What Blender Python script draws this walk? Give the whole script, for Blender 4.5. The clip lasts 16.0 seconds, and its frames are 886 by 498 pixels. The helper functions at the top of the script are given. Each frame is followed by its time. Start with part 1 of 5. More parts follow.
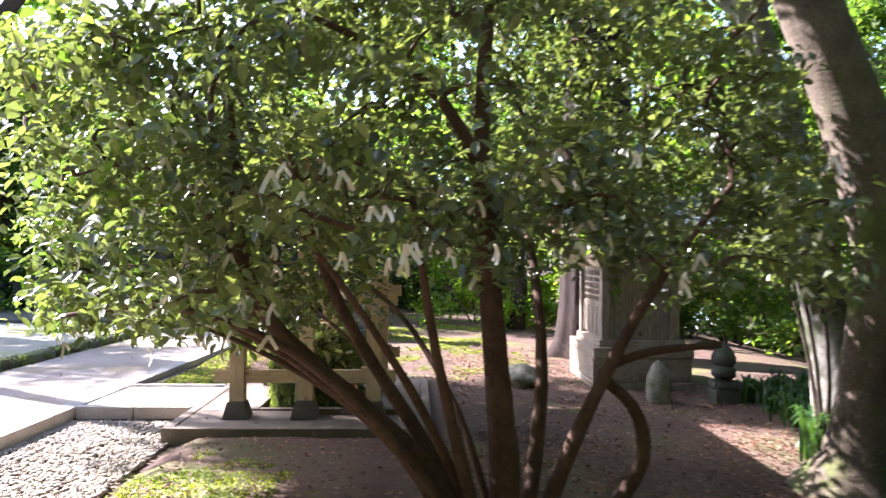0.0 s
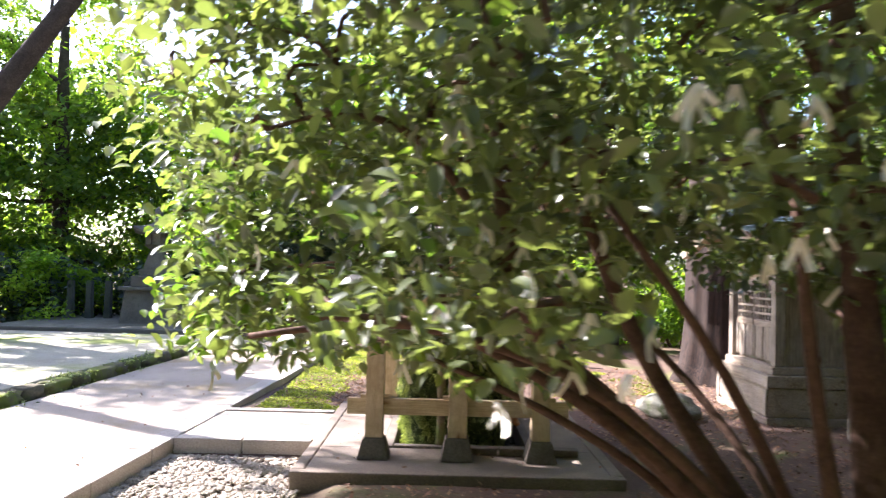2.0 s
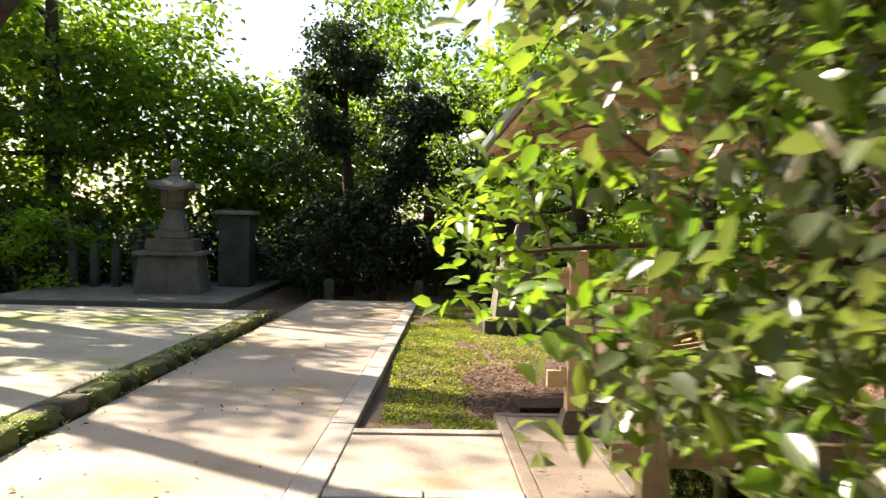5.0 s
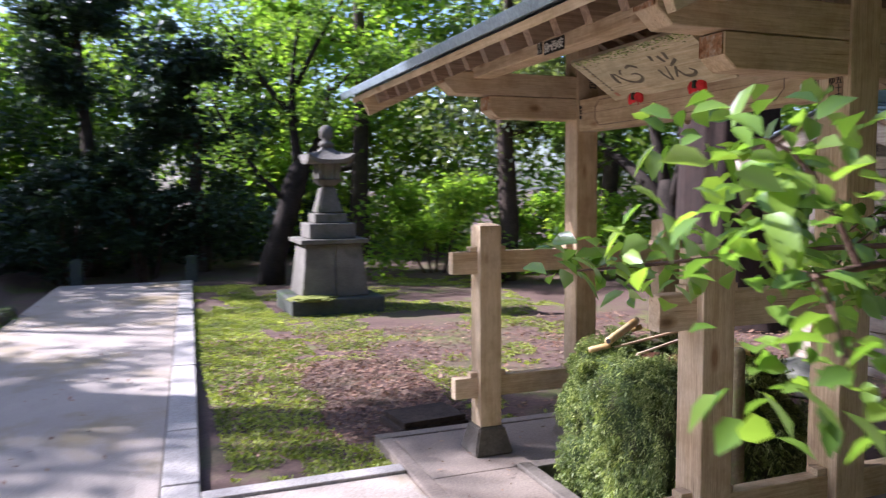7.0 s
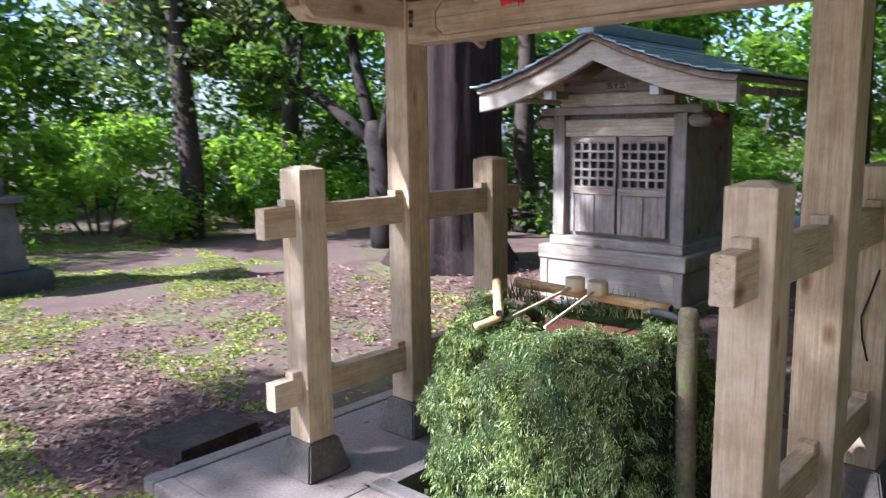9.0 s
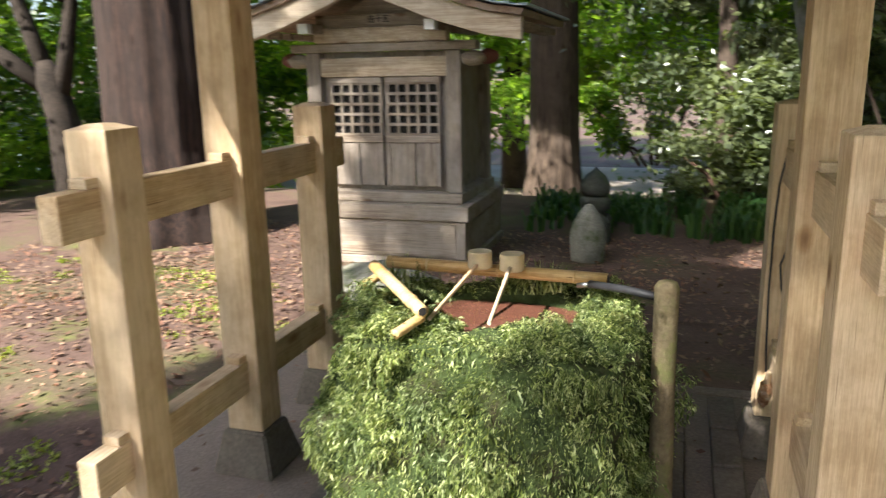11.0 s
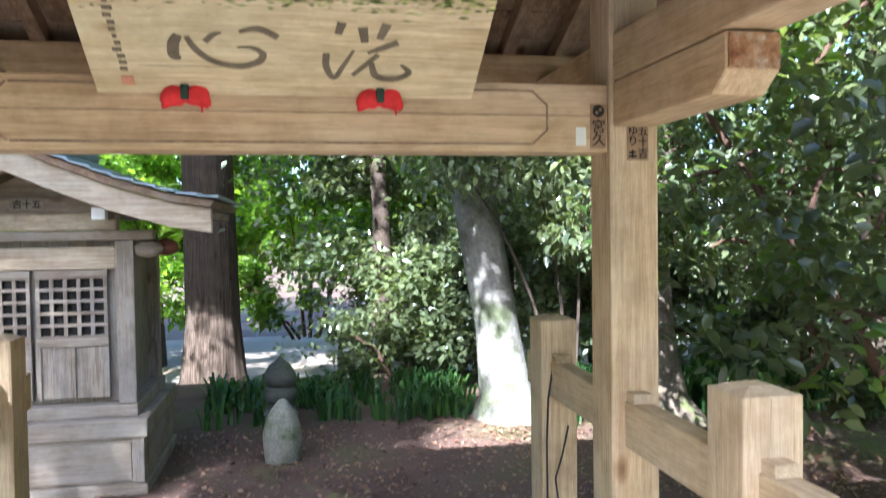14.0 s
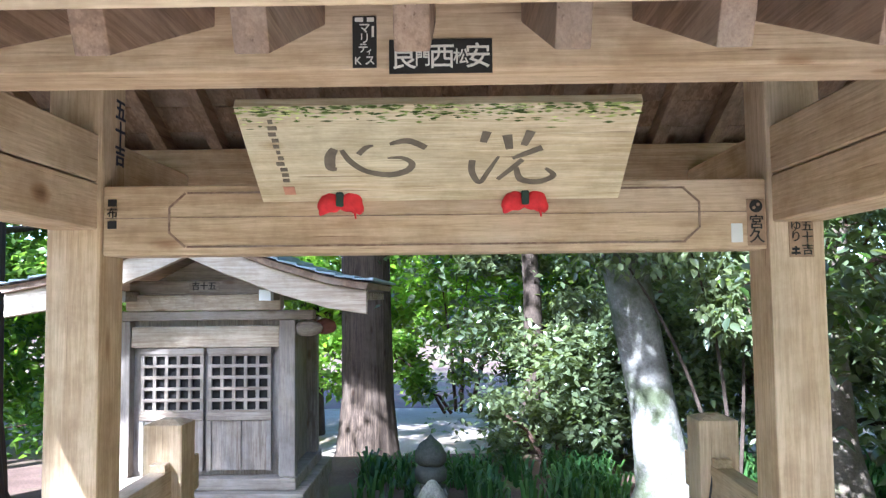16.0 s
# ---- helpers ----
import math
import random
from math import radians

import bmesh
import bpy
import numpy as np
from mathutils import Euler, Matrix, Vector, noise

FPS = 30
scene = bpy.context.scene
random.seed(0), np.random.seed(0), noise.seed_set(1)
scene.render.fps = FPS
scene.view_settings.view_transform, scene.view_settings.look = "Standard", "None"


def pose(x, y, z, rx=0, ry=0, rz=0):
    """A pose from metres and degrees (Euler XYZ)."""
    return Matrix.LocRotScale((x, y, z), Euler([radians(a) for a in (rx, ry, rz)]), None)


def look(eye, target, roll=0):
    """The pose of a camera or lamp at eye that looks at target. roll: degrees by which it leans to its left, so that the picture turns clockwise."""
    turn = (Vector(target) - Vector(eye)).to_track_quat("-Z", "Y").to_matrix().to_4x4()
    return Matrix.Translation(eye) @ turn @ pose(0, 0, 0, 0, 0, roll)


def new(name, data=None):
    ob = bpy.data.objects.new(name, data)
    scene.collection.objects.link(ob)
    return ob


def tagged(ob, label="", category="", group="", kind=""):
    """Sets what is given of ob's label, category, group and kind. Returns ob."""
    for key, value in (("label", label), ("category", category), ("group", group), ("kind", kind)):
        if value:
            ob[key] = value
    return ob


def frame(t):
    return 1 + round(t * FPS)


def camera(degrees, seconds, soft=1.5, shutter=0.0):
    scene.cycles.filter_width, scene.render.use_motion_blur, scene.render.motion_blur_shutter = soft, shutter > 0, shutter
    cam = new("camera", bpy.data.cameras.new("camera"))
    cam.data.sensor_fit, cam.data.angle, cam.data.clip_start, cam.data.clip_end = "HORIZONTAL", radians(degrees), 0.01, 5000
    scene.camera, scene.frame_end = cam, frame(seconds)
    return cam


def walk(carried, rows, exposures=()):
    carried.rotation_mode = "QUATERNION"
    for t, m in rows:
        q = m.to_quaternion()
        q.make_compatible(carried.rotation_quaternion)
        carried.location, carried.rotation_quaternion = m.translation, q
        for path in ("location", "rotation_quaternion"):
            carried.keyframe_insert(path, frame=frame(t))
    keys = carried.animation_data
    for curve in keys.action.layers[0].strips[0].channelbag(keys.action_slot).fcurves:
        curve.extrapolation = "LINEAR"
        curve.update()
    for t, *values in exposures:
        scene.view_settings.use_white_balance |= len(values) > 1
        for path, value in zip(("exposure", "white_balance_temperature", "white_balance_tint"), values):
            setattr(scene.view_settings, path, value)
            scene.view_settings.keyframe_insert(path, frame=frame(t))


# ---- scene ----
cam = camera(60.4, 16.0, soft=1.2, shutter=0.6)
PATH = [
    (0, (7.734, 0.969, 1.426), (5.736, 1.04, 1.451), 0.5),
    (0.5, (7.392, 0.785, 1.442), (5.392, 0.811, 1.463), 0.8),
    (1, (7.109, 0.488, 1.451), (5.11, 0.507, 1.48), 0.8),
    (1.5, (6.742, 0.161, 1.351), (4.743, 0.179, 1.416), 1.4),
    (2, (6.446, -0.127, 1.355), (4.447, -0.13, 1.413), 1.4),
    (2.5, (6.161, -0.46, 1.333), (4.162, -0.476, 1.385), 1.6),
    (3, (5.881, -0.77, 1.361), (3.882, -0.791, 1.397), 1.3),
    (3.5, (5.54, -1.052, 1.373), (3.54, -1.076, 1.393), 1.0),
    (4, (5.151, -1.252, 1.358), (3.151, -1.263, 1.348), 0.5),
    (4.2, (4.995, -1.34, 1.371), (2.995, -1.345, 1.354), 0.8),
    (6.3, (3.451, -2.187, 1.439), (1.493, -1.806, 1.292), 0.2),
    (6.5, (3.302, -2.235, 1.471), (1.364, -1.763, 1.318), -0.2),
    (7, (2.929, -2.318, 1.47), (1.067, -1.605, 1.31), -0.4),
    (7.5, (2.579, -2.429, 1.442), (0.825, -1.485, 1.269), -0.4),
    (8, (2.255, -2.503, 1.435), (0.631, -1.353, 1.236), -0.6),
    (8.2, (2.113, -2.529, 1.42), (0.551, -1.3, 1.208), -0.6),
    (10.3, (0.829, -2.341, 1.395), (-0.07, -0.605, 0.974), -0.9),
    (10.5, (0.74, -2.328, 1.405), (-0.072, -0.552, 0.975), -1.0),
    (11, (0.529, -2.226, 1.396), (-0.054, -0.369, 0.936), -1.1),
    (11.5, (0.373, -2.061, 1.397), (0.015, -0.159, 0.891), -1.2),
    (12, (0.235, -1.995, 1.414), (0.099, -0.072, 0.882), -1.0),
    (12.5, (0.091, -1.956, 1.44), (0.184, -0.03, 0.908), -0.9),
    (13, (0.04, -1.931, 1.511), (0.306, 0.0, 1.064), -0.9),
    (13.5, (0.03, -1.936, 1.558), (0.376, 0.018, 1.312), -1.0),
    (14, (0.023, -1.944, 1.594), (0.397, 0.02, 1.532), -0.8),
    (14.5, (0.025, -1.937, 1.622), (0.344, 0.037, 1.659), -0.8),
    (15, (0.037, -1.909, 1.642), (0.169, 0.086, 1.713), -0.7),
    (15.5, (0.042, -1.934, 1.66), (0.057, 0.064, 1.753), -0.5),
    (16, (0.042, -1.944, 1.669), (0.022, 0.052, 1.795), -0.6),
]
walk(cam, [(t, look(eye, target, roll)) for t, eye, target, roll in PATH], exposures=[(0.0, 2.75, 5600, 25), (1.2, 2.85, 5500, 25), (3.0, 2.3, 6500, 18), (4.2, 2.2, 7200, 15), (6.3, 1.45, 6000, 18), (7.0, 1.68, 5200, 27), (8.2, 1.97, 4600, 27), (10.3, 2.0, 5650, 11), (12.5, 2.25, 6200, 15), (13.5, 2.65, 5350, 13), (14.3, 3.0, 4900, 14), (16.0, 3.05, 4700, 15)])

# world and sun
SUN_TO = Vector((-0.62, -1.0, 0.92)).normalized()
world = bpy.data.worlds.new("sky")
scene.world = world
world.use_nodes = True
wn = world.node_tree
sky = wn.nodes.new("ShaderNodeTexSky")
sky.sky_type, sky.sun_disc = "NISHITA", False
sky.sun_elevation = math.asin(SUN_TO.z)
sky.sun_rotation = math.atan2(SUN_TO.x, SUN_TO.y)
sky.air_density, sky.dust_density = 1.0, 2.0
wn.nodes["Background"].inputs[1].default_value = 0.095
wn.links.new(sky.outputs[0], wn.nodes["Background"].inputs[0])
sun = new("sun", bpy.data.lights.new("sun", "SUN"))
sun.data.energy, sun.data.angle, sun.data.color = 5.0, radians(0.6), (1.0, 0.93, 0.80)
sun.matrix_world = look(SUN_TO * 40, (0, 0, 0))


# ---- materials ----
def base_material(name, rough=0.8, metal=0.0, spec=0.4):
    m = bpy.data.materials.new(name)
    m.use_nodes = True
    b = m.node_tree.nodes["Principled BSDF"]
    b.inputs["Roughness"].default_value = rough
    b.inputs["Metallic"].default_value = metal
    b.inputs["Specular IOR Level"].default_value = spec
    return m, m.node_tree.nodes, m.node_tree.links, b


def ramp(nodes, stops):
    r = nodes.new("ShaderNodeValToRGB")
    while len(r.color_ramp.elements) < len(stops):
        r.color_ramp.elements.new(0.5)
    for e, (p, c) in zip(r.color_ramp.elements, stops):
        e.position, e.color = p, (*c, 1)
    return r


def noise_node(nodes, links, vec, scale, detail=4, rough=0.6, stretch=None):
    if stretch:
        mp = nodes.new("ShaderNodeMapping")
        mp.inputs["Scale"].default_value = stretch
        links.new(vec, mp.inputs[0])
        vec = mp.outputs[0]
    n = nodes.new("ShaderNodeTexNoise")
    n.inputs["Scale"].default_value, n.inputs["Detail"].default_value, n.inputs["Roughness"].default_value = scale, detail, rough
    links.new(vec, n.inputs["Vector"])
    return n.outputs["Fac"]


def mix_colour(nodes, links, fac, a, b, blend="MIX"):
    m = nodes.new("ShaderNodeMix")
    m.data_type, m.blend_type = "RGBA", blend
    for sock, v in ((m.inputs["Factor"], fac), (m.inputs["A"], a), (m.inputs["B"], b)):
        if isinstance(v, (int, float)):
            sock.default_value = v
        elif isinstance(v, tuple):
            sock.default_value = (*v, 1)
        else:
            links.new(v, sock)
    return m.outputs["Result"]


def coords(nodes, world_space=False):
    if world_space:
        return nodes.new("ShaderNodeNewGeometry").outputs["Position"]
    return nodes.new("ShaderNodeTexCoord").outputs["Object"]


def add_bump(nodes, links, b, height, strength=0.4, dist=0.01):
    bp = nodes.new("ShaderNodeBump")
    bp.inputs["Strength"].default_value, bp.inputs["Distance"].default_value = strength, dist
    links.new(height, bp.inputs["Height"])
    links.new(bp.outputs[0], b.inputs["Normal"])


def wood(name, axis, light, dark, grey, rough=0.75, greyness=0.5):
    """Weathered timber with the grain along one axis."""
    m, n, l, b = base_material(name, rough, spec=0.3)
    c = coords(n)
    rnd = n.new("ShaderNodeObjectInfo")
    add = n.new("ShaderNodeVectorMath")
    add.operation = "ADD"
    sc = n.new("ShaderNodeVectorMath")
    sc.operation = "SCALE"
    sc.inputs[0].default_value = (7.3, 5.1, 9.7)
    l.new(rnd.outputs["Random"], sc.inputs["Scale"])
    l.new(c, add.inputs[0])
    l.new(sc.outputs[0], add.inputs[1])
    v = add.outputs[0]
    st = [18.0, 18.0, 18.0]
    st["xyz".index(axis)] = 0.9
    grain = noise_node(n, l, v, 3.0, 5, 0.65, st)
    st2 = [3.0, 3.0, 3.0]
    st2["xyz".index(axis)] = 0.7
    patch = noise_node(n, l, v, 1.6, 4, 0.6, st2)
    fine = [60.0, 60.0, 60.0]
    fine["xyz".index(axis)] = 2.0
    crack = noise_node(n, l, v, 2.0, 2, 0.5, fine)
    r1 = ramp(n, [(0.33, tuple(k * 0.95 for k in dark)), (0.45, dark), (0.57, light)])
    l.new(grain, r1.inputs[0])
    r2 = ramp(n, [(0.5 - 0.2 * greyness, (0, 0, 0)), (0.72, (1, 1, 1))])
    l.new(patch, r2.inputs[0])
    col = mix_colour(n, l, r2.outputs[0], r1.outputs[0], grey)
    r3 = ramp(n, [(0.25, (0.42, 0.36, 0.31)), (0.33, (1, 1, 1))])
    l.new(crack, r3.inputs[0])
    col = mix_colour(n, l, 0.8, col, r3.outputs[0], "MULTIPLY")
    knots = n.new("ShaderNodeTexVoronoi")
    stk = [6.0, 6.0, 6.0]
    stk["xyz".index(axis)] = 2.2
    mp = n.new("ShaderNodeMapping")
    mp.inputs["Scale"].default_value = stk
    l.new(v, mp.inputs[0])
    l.new(mp.outputs[0], knots.inputs["Vector"])
    knots.inputs["Scale"].default_value = 1.0
    r4 = ramp(n, [(0.05, (0.45, 0.3, 0.2)), (0.13, (1, 1, 1))])
    l.new(knots.outputs["Distance"], r4.inputs[0])
    col = mix_colour(n, l, 0.8, col, r4.outputs[0], "MULTIPLY")
    thin = [140.0, 140.0, 140.0]
    thin["xyz".index(axis)] = 7.0
    streak = noise_node(n, l, v, 1.5, 3, 0.7, thin)
    r5 = ramp(n, [(0.32, (0.82, 0.79, 0.76)), (0.60, (1.06, 1.06, 1.06))])
    l.new(streak, r5.inputs[0])
    col = mix_colour(n, l, 0.85, col, r5.outputs[0], "MULTIPLY")
    blot = noise_node(n, l, v, 7.0, 5, 0.7)
    r6 = ramp(n, [(0.36, (0.72, 0.68, 0.62)), (0.58, (1.05, 1.05, 1.05))])
    l.new(blot, r6.inputs[0])
    col = mix_colour(n, l, 0.7, col, r6.outputs[0], "MULTIPLY")
    vs = [1.0, 1.0, 1.0]
    vs["xyz".index(axis)] = 0.55
    mp = n.new("ShaderNodeMapping")
    mp.inputs["Scale"].default_value = vs
    l.new(v, mp.inputs["Vector"])
    vor = n.new("ShaderNodeTexVoronoi")
    vor.inputs["Scale"].default_value = 4.2
    l.new(mp.outputs[0], vor.inputs["Vector"])
    rk = ramp(n, [(0.03, (0.30, 0.20, 0.13)), (0.075, (0.72, 0.62, 0.52)), (0.11, (1, 1, 1))])
    l.new(vor.outputs["Distance"], rk.inputs[0])
    col = mix_colour(n, l, 0.85, col, rk.outputs[0], "MULTIPLY")
    l.new(col, b.inputs["Base Color"])
    add_bump(n, l, b, crack, 0.35, 0.004)
    return m


def mottled(name, cols, scale, rough=0.9, bump=0.4, dist=0.01, fine=40.0, world_space=True, spec=0.2, stain=None):
    """Stone, soil, concrete: blotches at two scales and a fine relief."""
    m, n, l, b = base_material(name, rough, spec=spec)
    c = coords(n, world_space)
    big = noise_node(n, l, c, scale, 5, 0.65)
    small = noise_node(n, l, c, fine, 4, 0.7)
    r = ramp(n, [(0.32 + 0.36 * i / max(1, len(cols) - 1), k) for i, k in enumerate(cols)])
    l.new(big, r.inputs[0])
    r2 = ramp(n, [(0.3, (0.55, 0.55, 0.55)), (0.7, (1.25, 1.25, 1.25))])
    l.new(small, r2.inputs[0])
    col = mix_colour(n, l, 0.75, r.outputs[0], r2.outputs[0], "MULTIPLY")
    if stain:
        s = noise_node(n, l, c, stain[1], 6, 0.7)
        rs = ramp(n, [(stain[2], (0, 0, 0)), (stain[2] + 0.12, (1, 1, 1))])
        l.new(s, rs.inputs[0])
        col = mix_colour(n, l, rs.outputs[0], col, stain[0])
    l.new(col, b.inputs["Base Color"])
    add_bump(n, l, b, small, bump, dist)
    return m


def leaf_material(name, cols, rough=0.35, spec=0.5, trans=0.35, patch=0.9):
    """Leaves: colour by leaf, a little light let through."""
    m, n, l, b = base_material(name, rough, spec=spec)
    isl = n.new("ShaderNodeNewGeometry").outputs["Random Per Island"]
    r = ramp(n, [(i / max(1, len(cols) - 1), k) for i, k in enumerate(cols)])
    l.new(isl, r.inputs[0])
    big = noise_node(n, l, coords(n, True), patch, 3)
    r2 = ramp(n, [(0.32, (0.5, 0.56, 0.5)), (0.68, (1.3, 1.25, 1.0))])
    l.new(big, r2.inputs[0])
    col = mix_colour(n, l, 1.0, r.outputs[0], r2.outputs[0], "MULTIPLY")
    l.new(col, b.inputs["Base Color"])
    t = n.new("ShaderNodeBsdfTranslucent")
    bright = mix_colour(n, l, 1.0, col, (1.9, 2.0, 0.7), "MULTIPLY")
    l.new(bright, t.inputs[0])
    mx = n.new("ShaderNodeMixShader")
    mx.inputs[0].default_value = trans
    l.new(b.outputs[0], mx.inputs[1])
    l.new(t.outputs[0], mx.inputs[2])
    l.new(mx.outputs[0], n["Material Output"].inputs[0])
    return m


def plain(name, col, rough=0.6, metal=0.0, spec=0.4, vary=0.25, scale=25.0):
    m, n, l, b = base_material(name, rough, metal, spec)
    f = noise_node(n, l, coords(n), scale, 4)
    r = ramp(n, [(0.3, tuple(v * (1 - vary) for v in col)), (0.7, tuple(min(1, v * (1 + vary)) for v in col))])
    l.new(f, r.inputs[0])
    l.new(r.outputs[0], b.inputs["Base Color"])
    return m


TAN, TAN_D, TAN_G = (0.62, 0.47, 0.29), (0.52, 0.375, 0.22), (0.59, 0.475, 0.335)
wood_x = wood("timber_x", "x", TAN, TAN_D, TAN_G)
wood_y = wood("timber_y", "y", TAN, TAN_D, TAN_G)
wood_z = wood("timber_z", "z", TAN, TAN_D, TAN_G)
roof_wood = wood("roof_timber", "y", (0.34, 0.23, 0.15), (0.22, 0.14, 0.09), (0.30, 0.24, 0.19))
old_x = wood("old_timber_x", "x", (0.35, 0.285, 0.21), (0.20, 0.15, 0.105), (0.32, 0.28, 0.235), greyness=1.0)
old_z = wood("old_timber_z", "z", (0.33, 0.27, 0.20), (0.19, 0.145, 0.105), (0.30, 0.27, 0.235), greyness=1.0)
sign_wood = wood("sign_timber", "x", (0.70, 0.60, 0.40), (0.58, 0.47, 0.28), (0.62, 0.56, 0.38), greyness=0.3)
soil = mottled("soil", [(0.075, 0.046, 0.034), (0.135, 0.085, 0.065), (0.11, 0.105, 0.045)], 0.8, stain=((0.14, 0.17, 0.035), 0.55, 0.56))
concrete = mottled("concrete", [(0.345, 0.285, 0.23), (0.445, 0.375, 0.305)], 0.9, 0.85, 0.25, 0.004, 90.0, stain=((0.29, 0.225, 0.13), 0.6, 0.50))
kerb_stone = mottled("kerb_stone", [(0.37, 0.33, 0.285), (0.48, 0.43, 0.375)], 2.0, 0.85, 0.3, 0.004, 70.0, stain=((0.22, 0.20, 0.12), 1.3, 0.6))
base_stone = mottled("base_stone", [(0.12, 0.10, 0.08), (0.20, 0.17, 0.135)], 4.0, 0.8, 0.3, 0.004, 60.0)
granite = mottled("granite", [(0.125, 0.112, 0.09), (0.215, 0.195, 0.16)], 2.5, 0.9, 0.5, 0.006, 80.0, stain=((0.10, 0.10, 0.06), 2.2, 0.56))
dark_stone = mottled("dark_stone", [(0.05, 0.055, 0.045), (0.10, 0.10, 0.08)], 3.0, 0.8, 0.5, 0.008, 50.0, stain=((0.07, 0.11, 0.03), 2.0, 0.55))
pale_stone = mottled("pale_stone", [(0.26, 0.25, 0.20), (0.40, 0.38, 0.31)], 6.0, 0.85, 0.5, 0.006, 60.0, stain=((0.16, 0.18, 0.09), 5.0, 0.56))
gravel_mat = mottled("gravel", [(0.36, 0.30, 0.23), (0.56, 0.48, 0.39)], 5.0, 0.9, 1.0, 0.02, 45.0)
moss_mat = mottled("moss", [(0.10, 0.13, 0.02), (0.22, 0.24, 0.05), (0.30, 0.29, 0.08)], 1.6, 0.95, 1.0, 0.02, 60.0)
bark_dark = wood("cedar_bark", "z", (0.042, 0.024, 0.017), (0.016, 0.010, 0.008), (0.032, 0.021, 0.016), 0.95)
conifer_bark = wood("conifer_bark", "z", (0.105, 0.075, 0.052), (0.045, 0.031, 0.022), (0.09, 0.068, 0.05), 0.95)
bark_brown = mottled("bark", [(0.070, 0.040, 0.028), (0.135, 0.080, 0.056)], 6.0, 0.9, 0.8, 0.01, 50.0)
bark_pale = mottled("pale_bark", [(0.17, 0.155, 0.13), (0.29, 0.275, 0.24)], 6.0, 0.9, 0.8, 0.012, 30.0, stain=((0.10, 0.11, 0.06), 2.5, 0.50))
copper = mottled("roof_copper", [(0.20, 0.25, 0.26), (0.33, 0.38, 0.40)], 3.0, 0.45, 0.2, 0.003, 60.0, spec=0.6)
leaf_dark = leaf_material("leaf_dark", [(0.080, 0.097, 0.064), (0.120, 0.146, 0.084), (0.160, 0.186, 0.098)], 0.28, 0.75, 0.40)
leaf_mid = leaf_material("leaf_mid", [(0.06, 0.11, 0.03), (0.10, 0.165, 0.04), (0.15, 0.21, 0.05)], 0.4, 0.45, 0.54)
# bright yellow-green puts sunlight into the colour of far foliage
leaf_sunlit_tint = leaf_material("leaf_sunlit_tint", [(0.12, 0.20, 0.03), (0.18, 0.28, 0.045), (0.26, 0.34, 0.06)], 0.45, 0.4, 0.64)
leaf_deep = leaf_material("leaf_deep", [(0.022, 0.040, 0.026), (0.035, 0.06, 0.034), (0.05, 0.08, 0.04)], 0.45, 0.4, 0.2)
# moss greens; the palest paints sun highlights, the darkest shaded gaps
fern_mat = leaf_material("moss_fronds", [(0.04, 0.062, 0.02), (0.11, 0.15, 0.042), (0.24, 0.29, 0.105), (0.62, 0.66, 0.42)], 0.6, 0.3, 0.25, 6.0)
litter_mat = leaf_material("dry_leaves", [(0.12, 0.055, 0.042), (0.22, 0.11, 0.085), (0.34, 0.22, 0.17), (0.09, 0.05, 0.038)], 0.7, 0.3, 0.1)
iris_mat = leaf_material("strap_leaves", [(0.03, 0.08, 0.03), (0.06, 0.13, 0.04), (0.10, 0.18, 0.05)], 0.4, 0.4, 0.35)
paper = plain("paper", (0.68, 0.64, 0.55), 0.9, vary=0.08)
red_cloth = plain("red_cloth", (0.60, 0.03, 0.03), 0.85, vary=0.3)
ink = plain("ink", (0.02, 0.018, 0.015), 0.7)
grey_ink = plain("faded_ink", (0.16, 0.13, 0.09), 0.8)
bamboo_mat = wood("bamboo", "x", (0.62, 0.42, 0.17), (0.45, 0.27, 0.09), (0.62, 0.50, 0.28), 0.4, 0.3)
steel = plain("steel", (0.55, 0.55, 0.55), 0.3, 1.0)
black_plastic = plain("black_plastic", (0.02, 0.02, 0.022), 0.5)
# near-black paints in the shade of hollows and unlit rooms
shaded_inside = plain("shaded_inside", (0.02, 0.017, 0.015), 0.9)
white_paint = plain("white_paint", (0.75, 0.75, 0.72), 0.6, vary=0.05)
far_wall = plain("far_wall", (0.42, 0.50, 0.60), 0.8)
sand_mat = mottled("sand", [(0.36, 0.33, 0.25), (0.48, 0.44, 0.35)], 0.9, 0.95, 0.5, 0.01, 50.0, stain=((0.22, 0.25, 0.07), 0.45, 0.50))
moss_wood = mottled("mossy_post", [(0.16, 0.12, 0.07), (0.26, 0.21, 0.12)], 5.0, 0.9, 0.6, 0.006, 60.0, stain=((0.17, 0.19, 0.06), 3.0, 0.50))
rot_wood = mottled("rotten_wood", [(0.22, 0.09, 0.04), (0.42, 0.24, 0.13), (0.55, 0.47, 0.38)], 30.0, 0.9, 0.8, 0.006, 90.0)
brown_slip = plain("brown_slip", (0.30, 0.20, 0.12), 0.8)
blue_ink = plain("blue_ink", (0.02, 0.025, 0.05), 0.7)
faded_red = plain("faded_red", (0.52, 0.25, 0.15), 0.8)
green_knot = plain("green_knot", (0.03, 0.05, 0.035), 0.8)
basin_moss = mottled("basin_moss", [(0.025, 0.04, 0.012), (0.06, 0.085, 0.025), (0.04, 0.03, 0.015)], 9.0, 0.95, 1.0, 0.02, 70.0)
platform_mat = mottled("platform_concrete", [(0.20, 0.155, 0.12), (0.29, 0.235, 0.185)], 1.6, 0.8, 0.3, 0.004, 80.0, stain=((0.17, 0.14, 0.10), 1.4, 0.55))
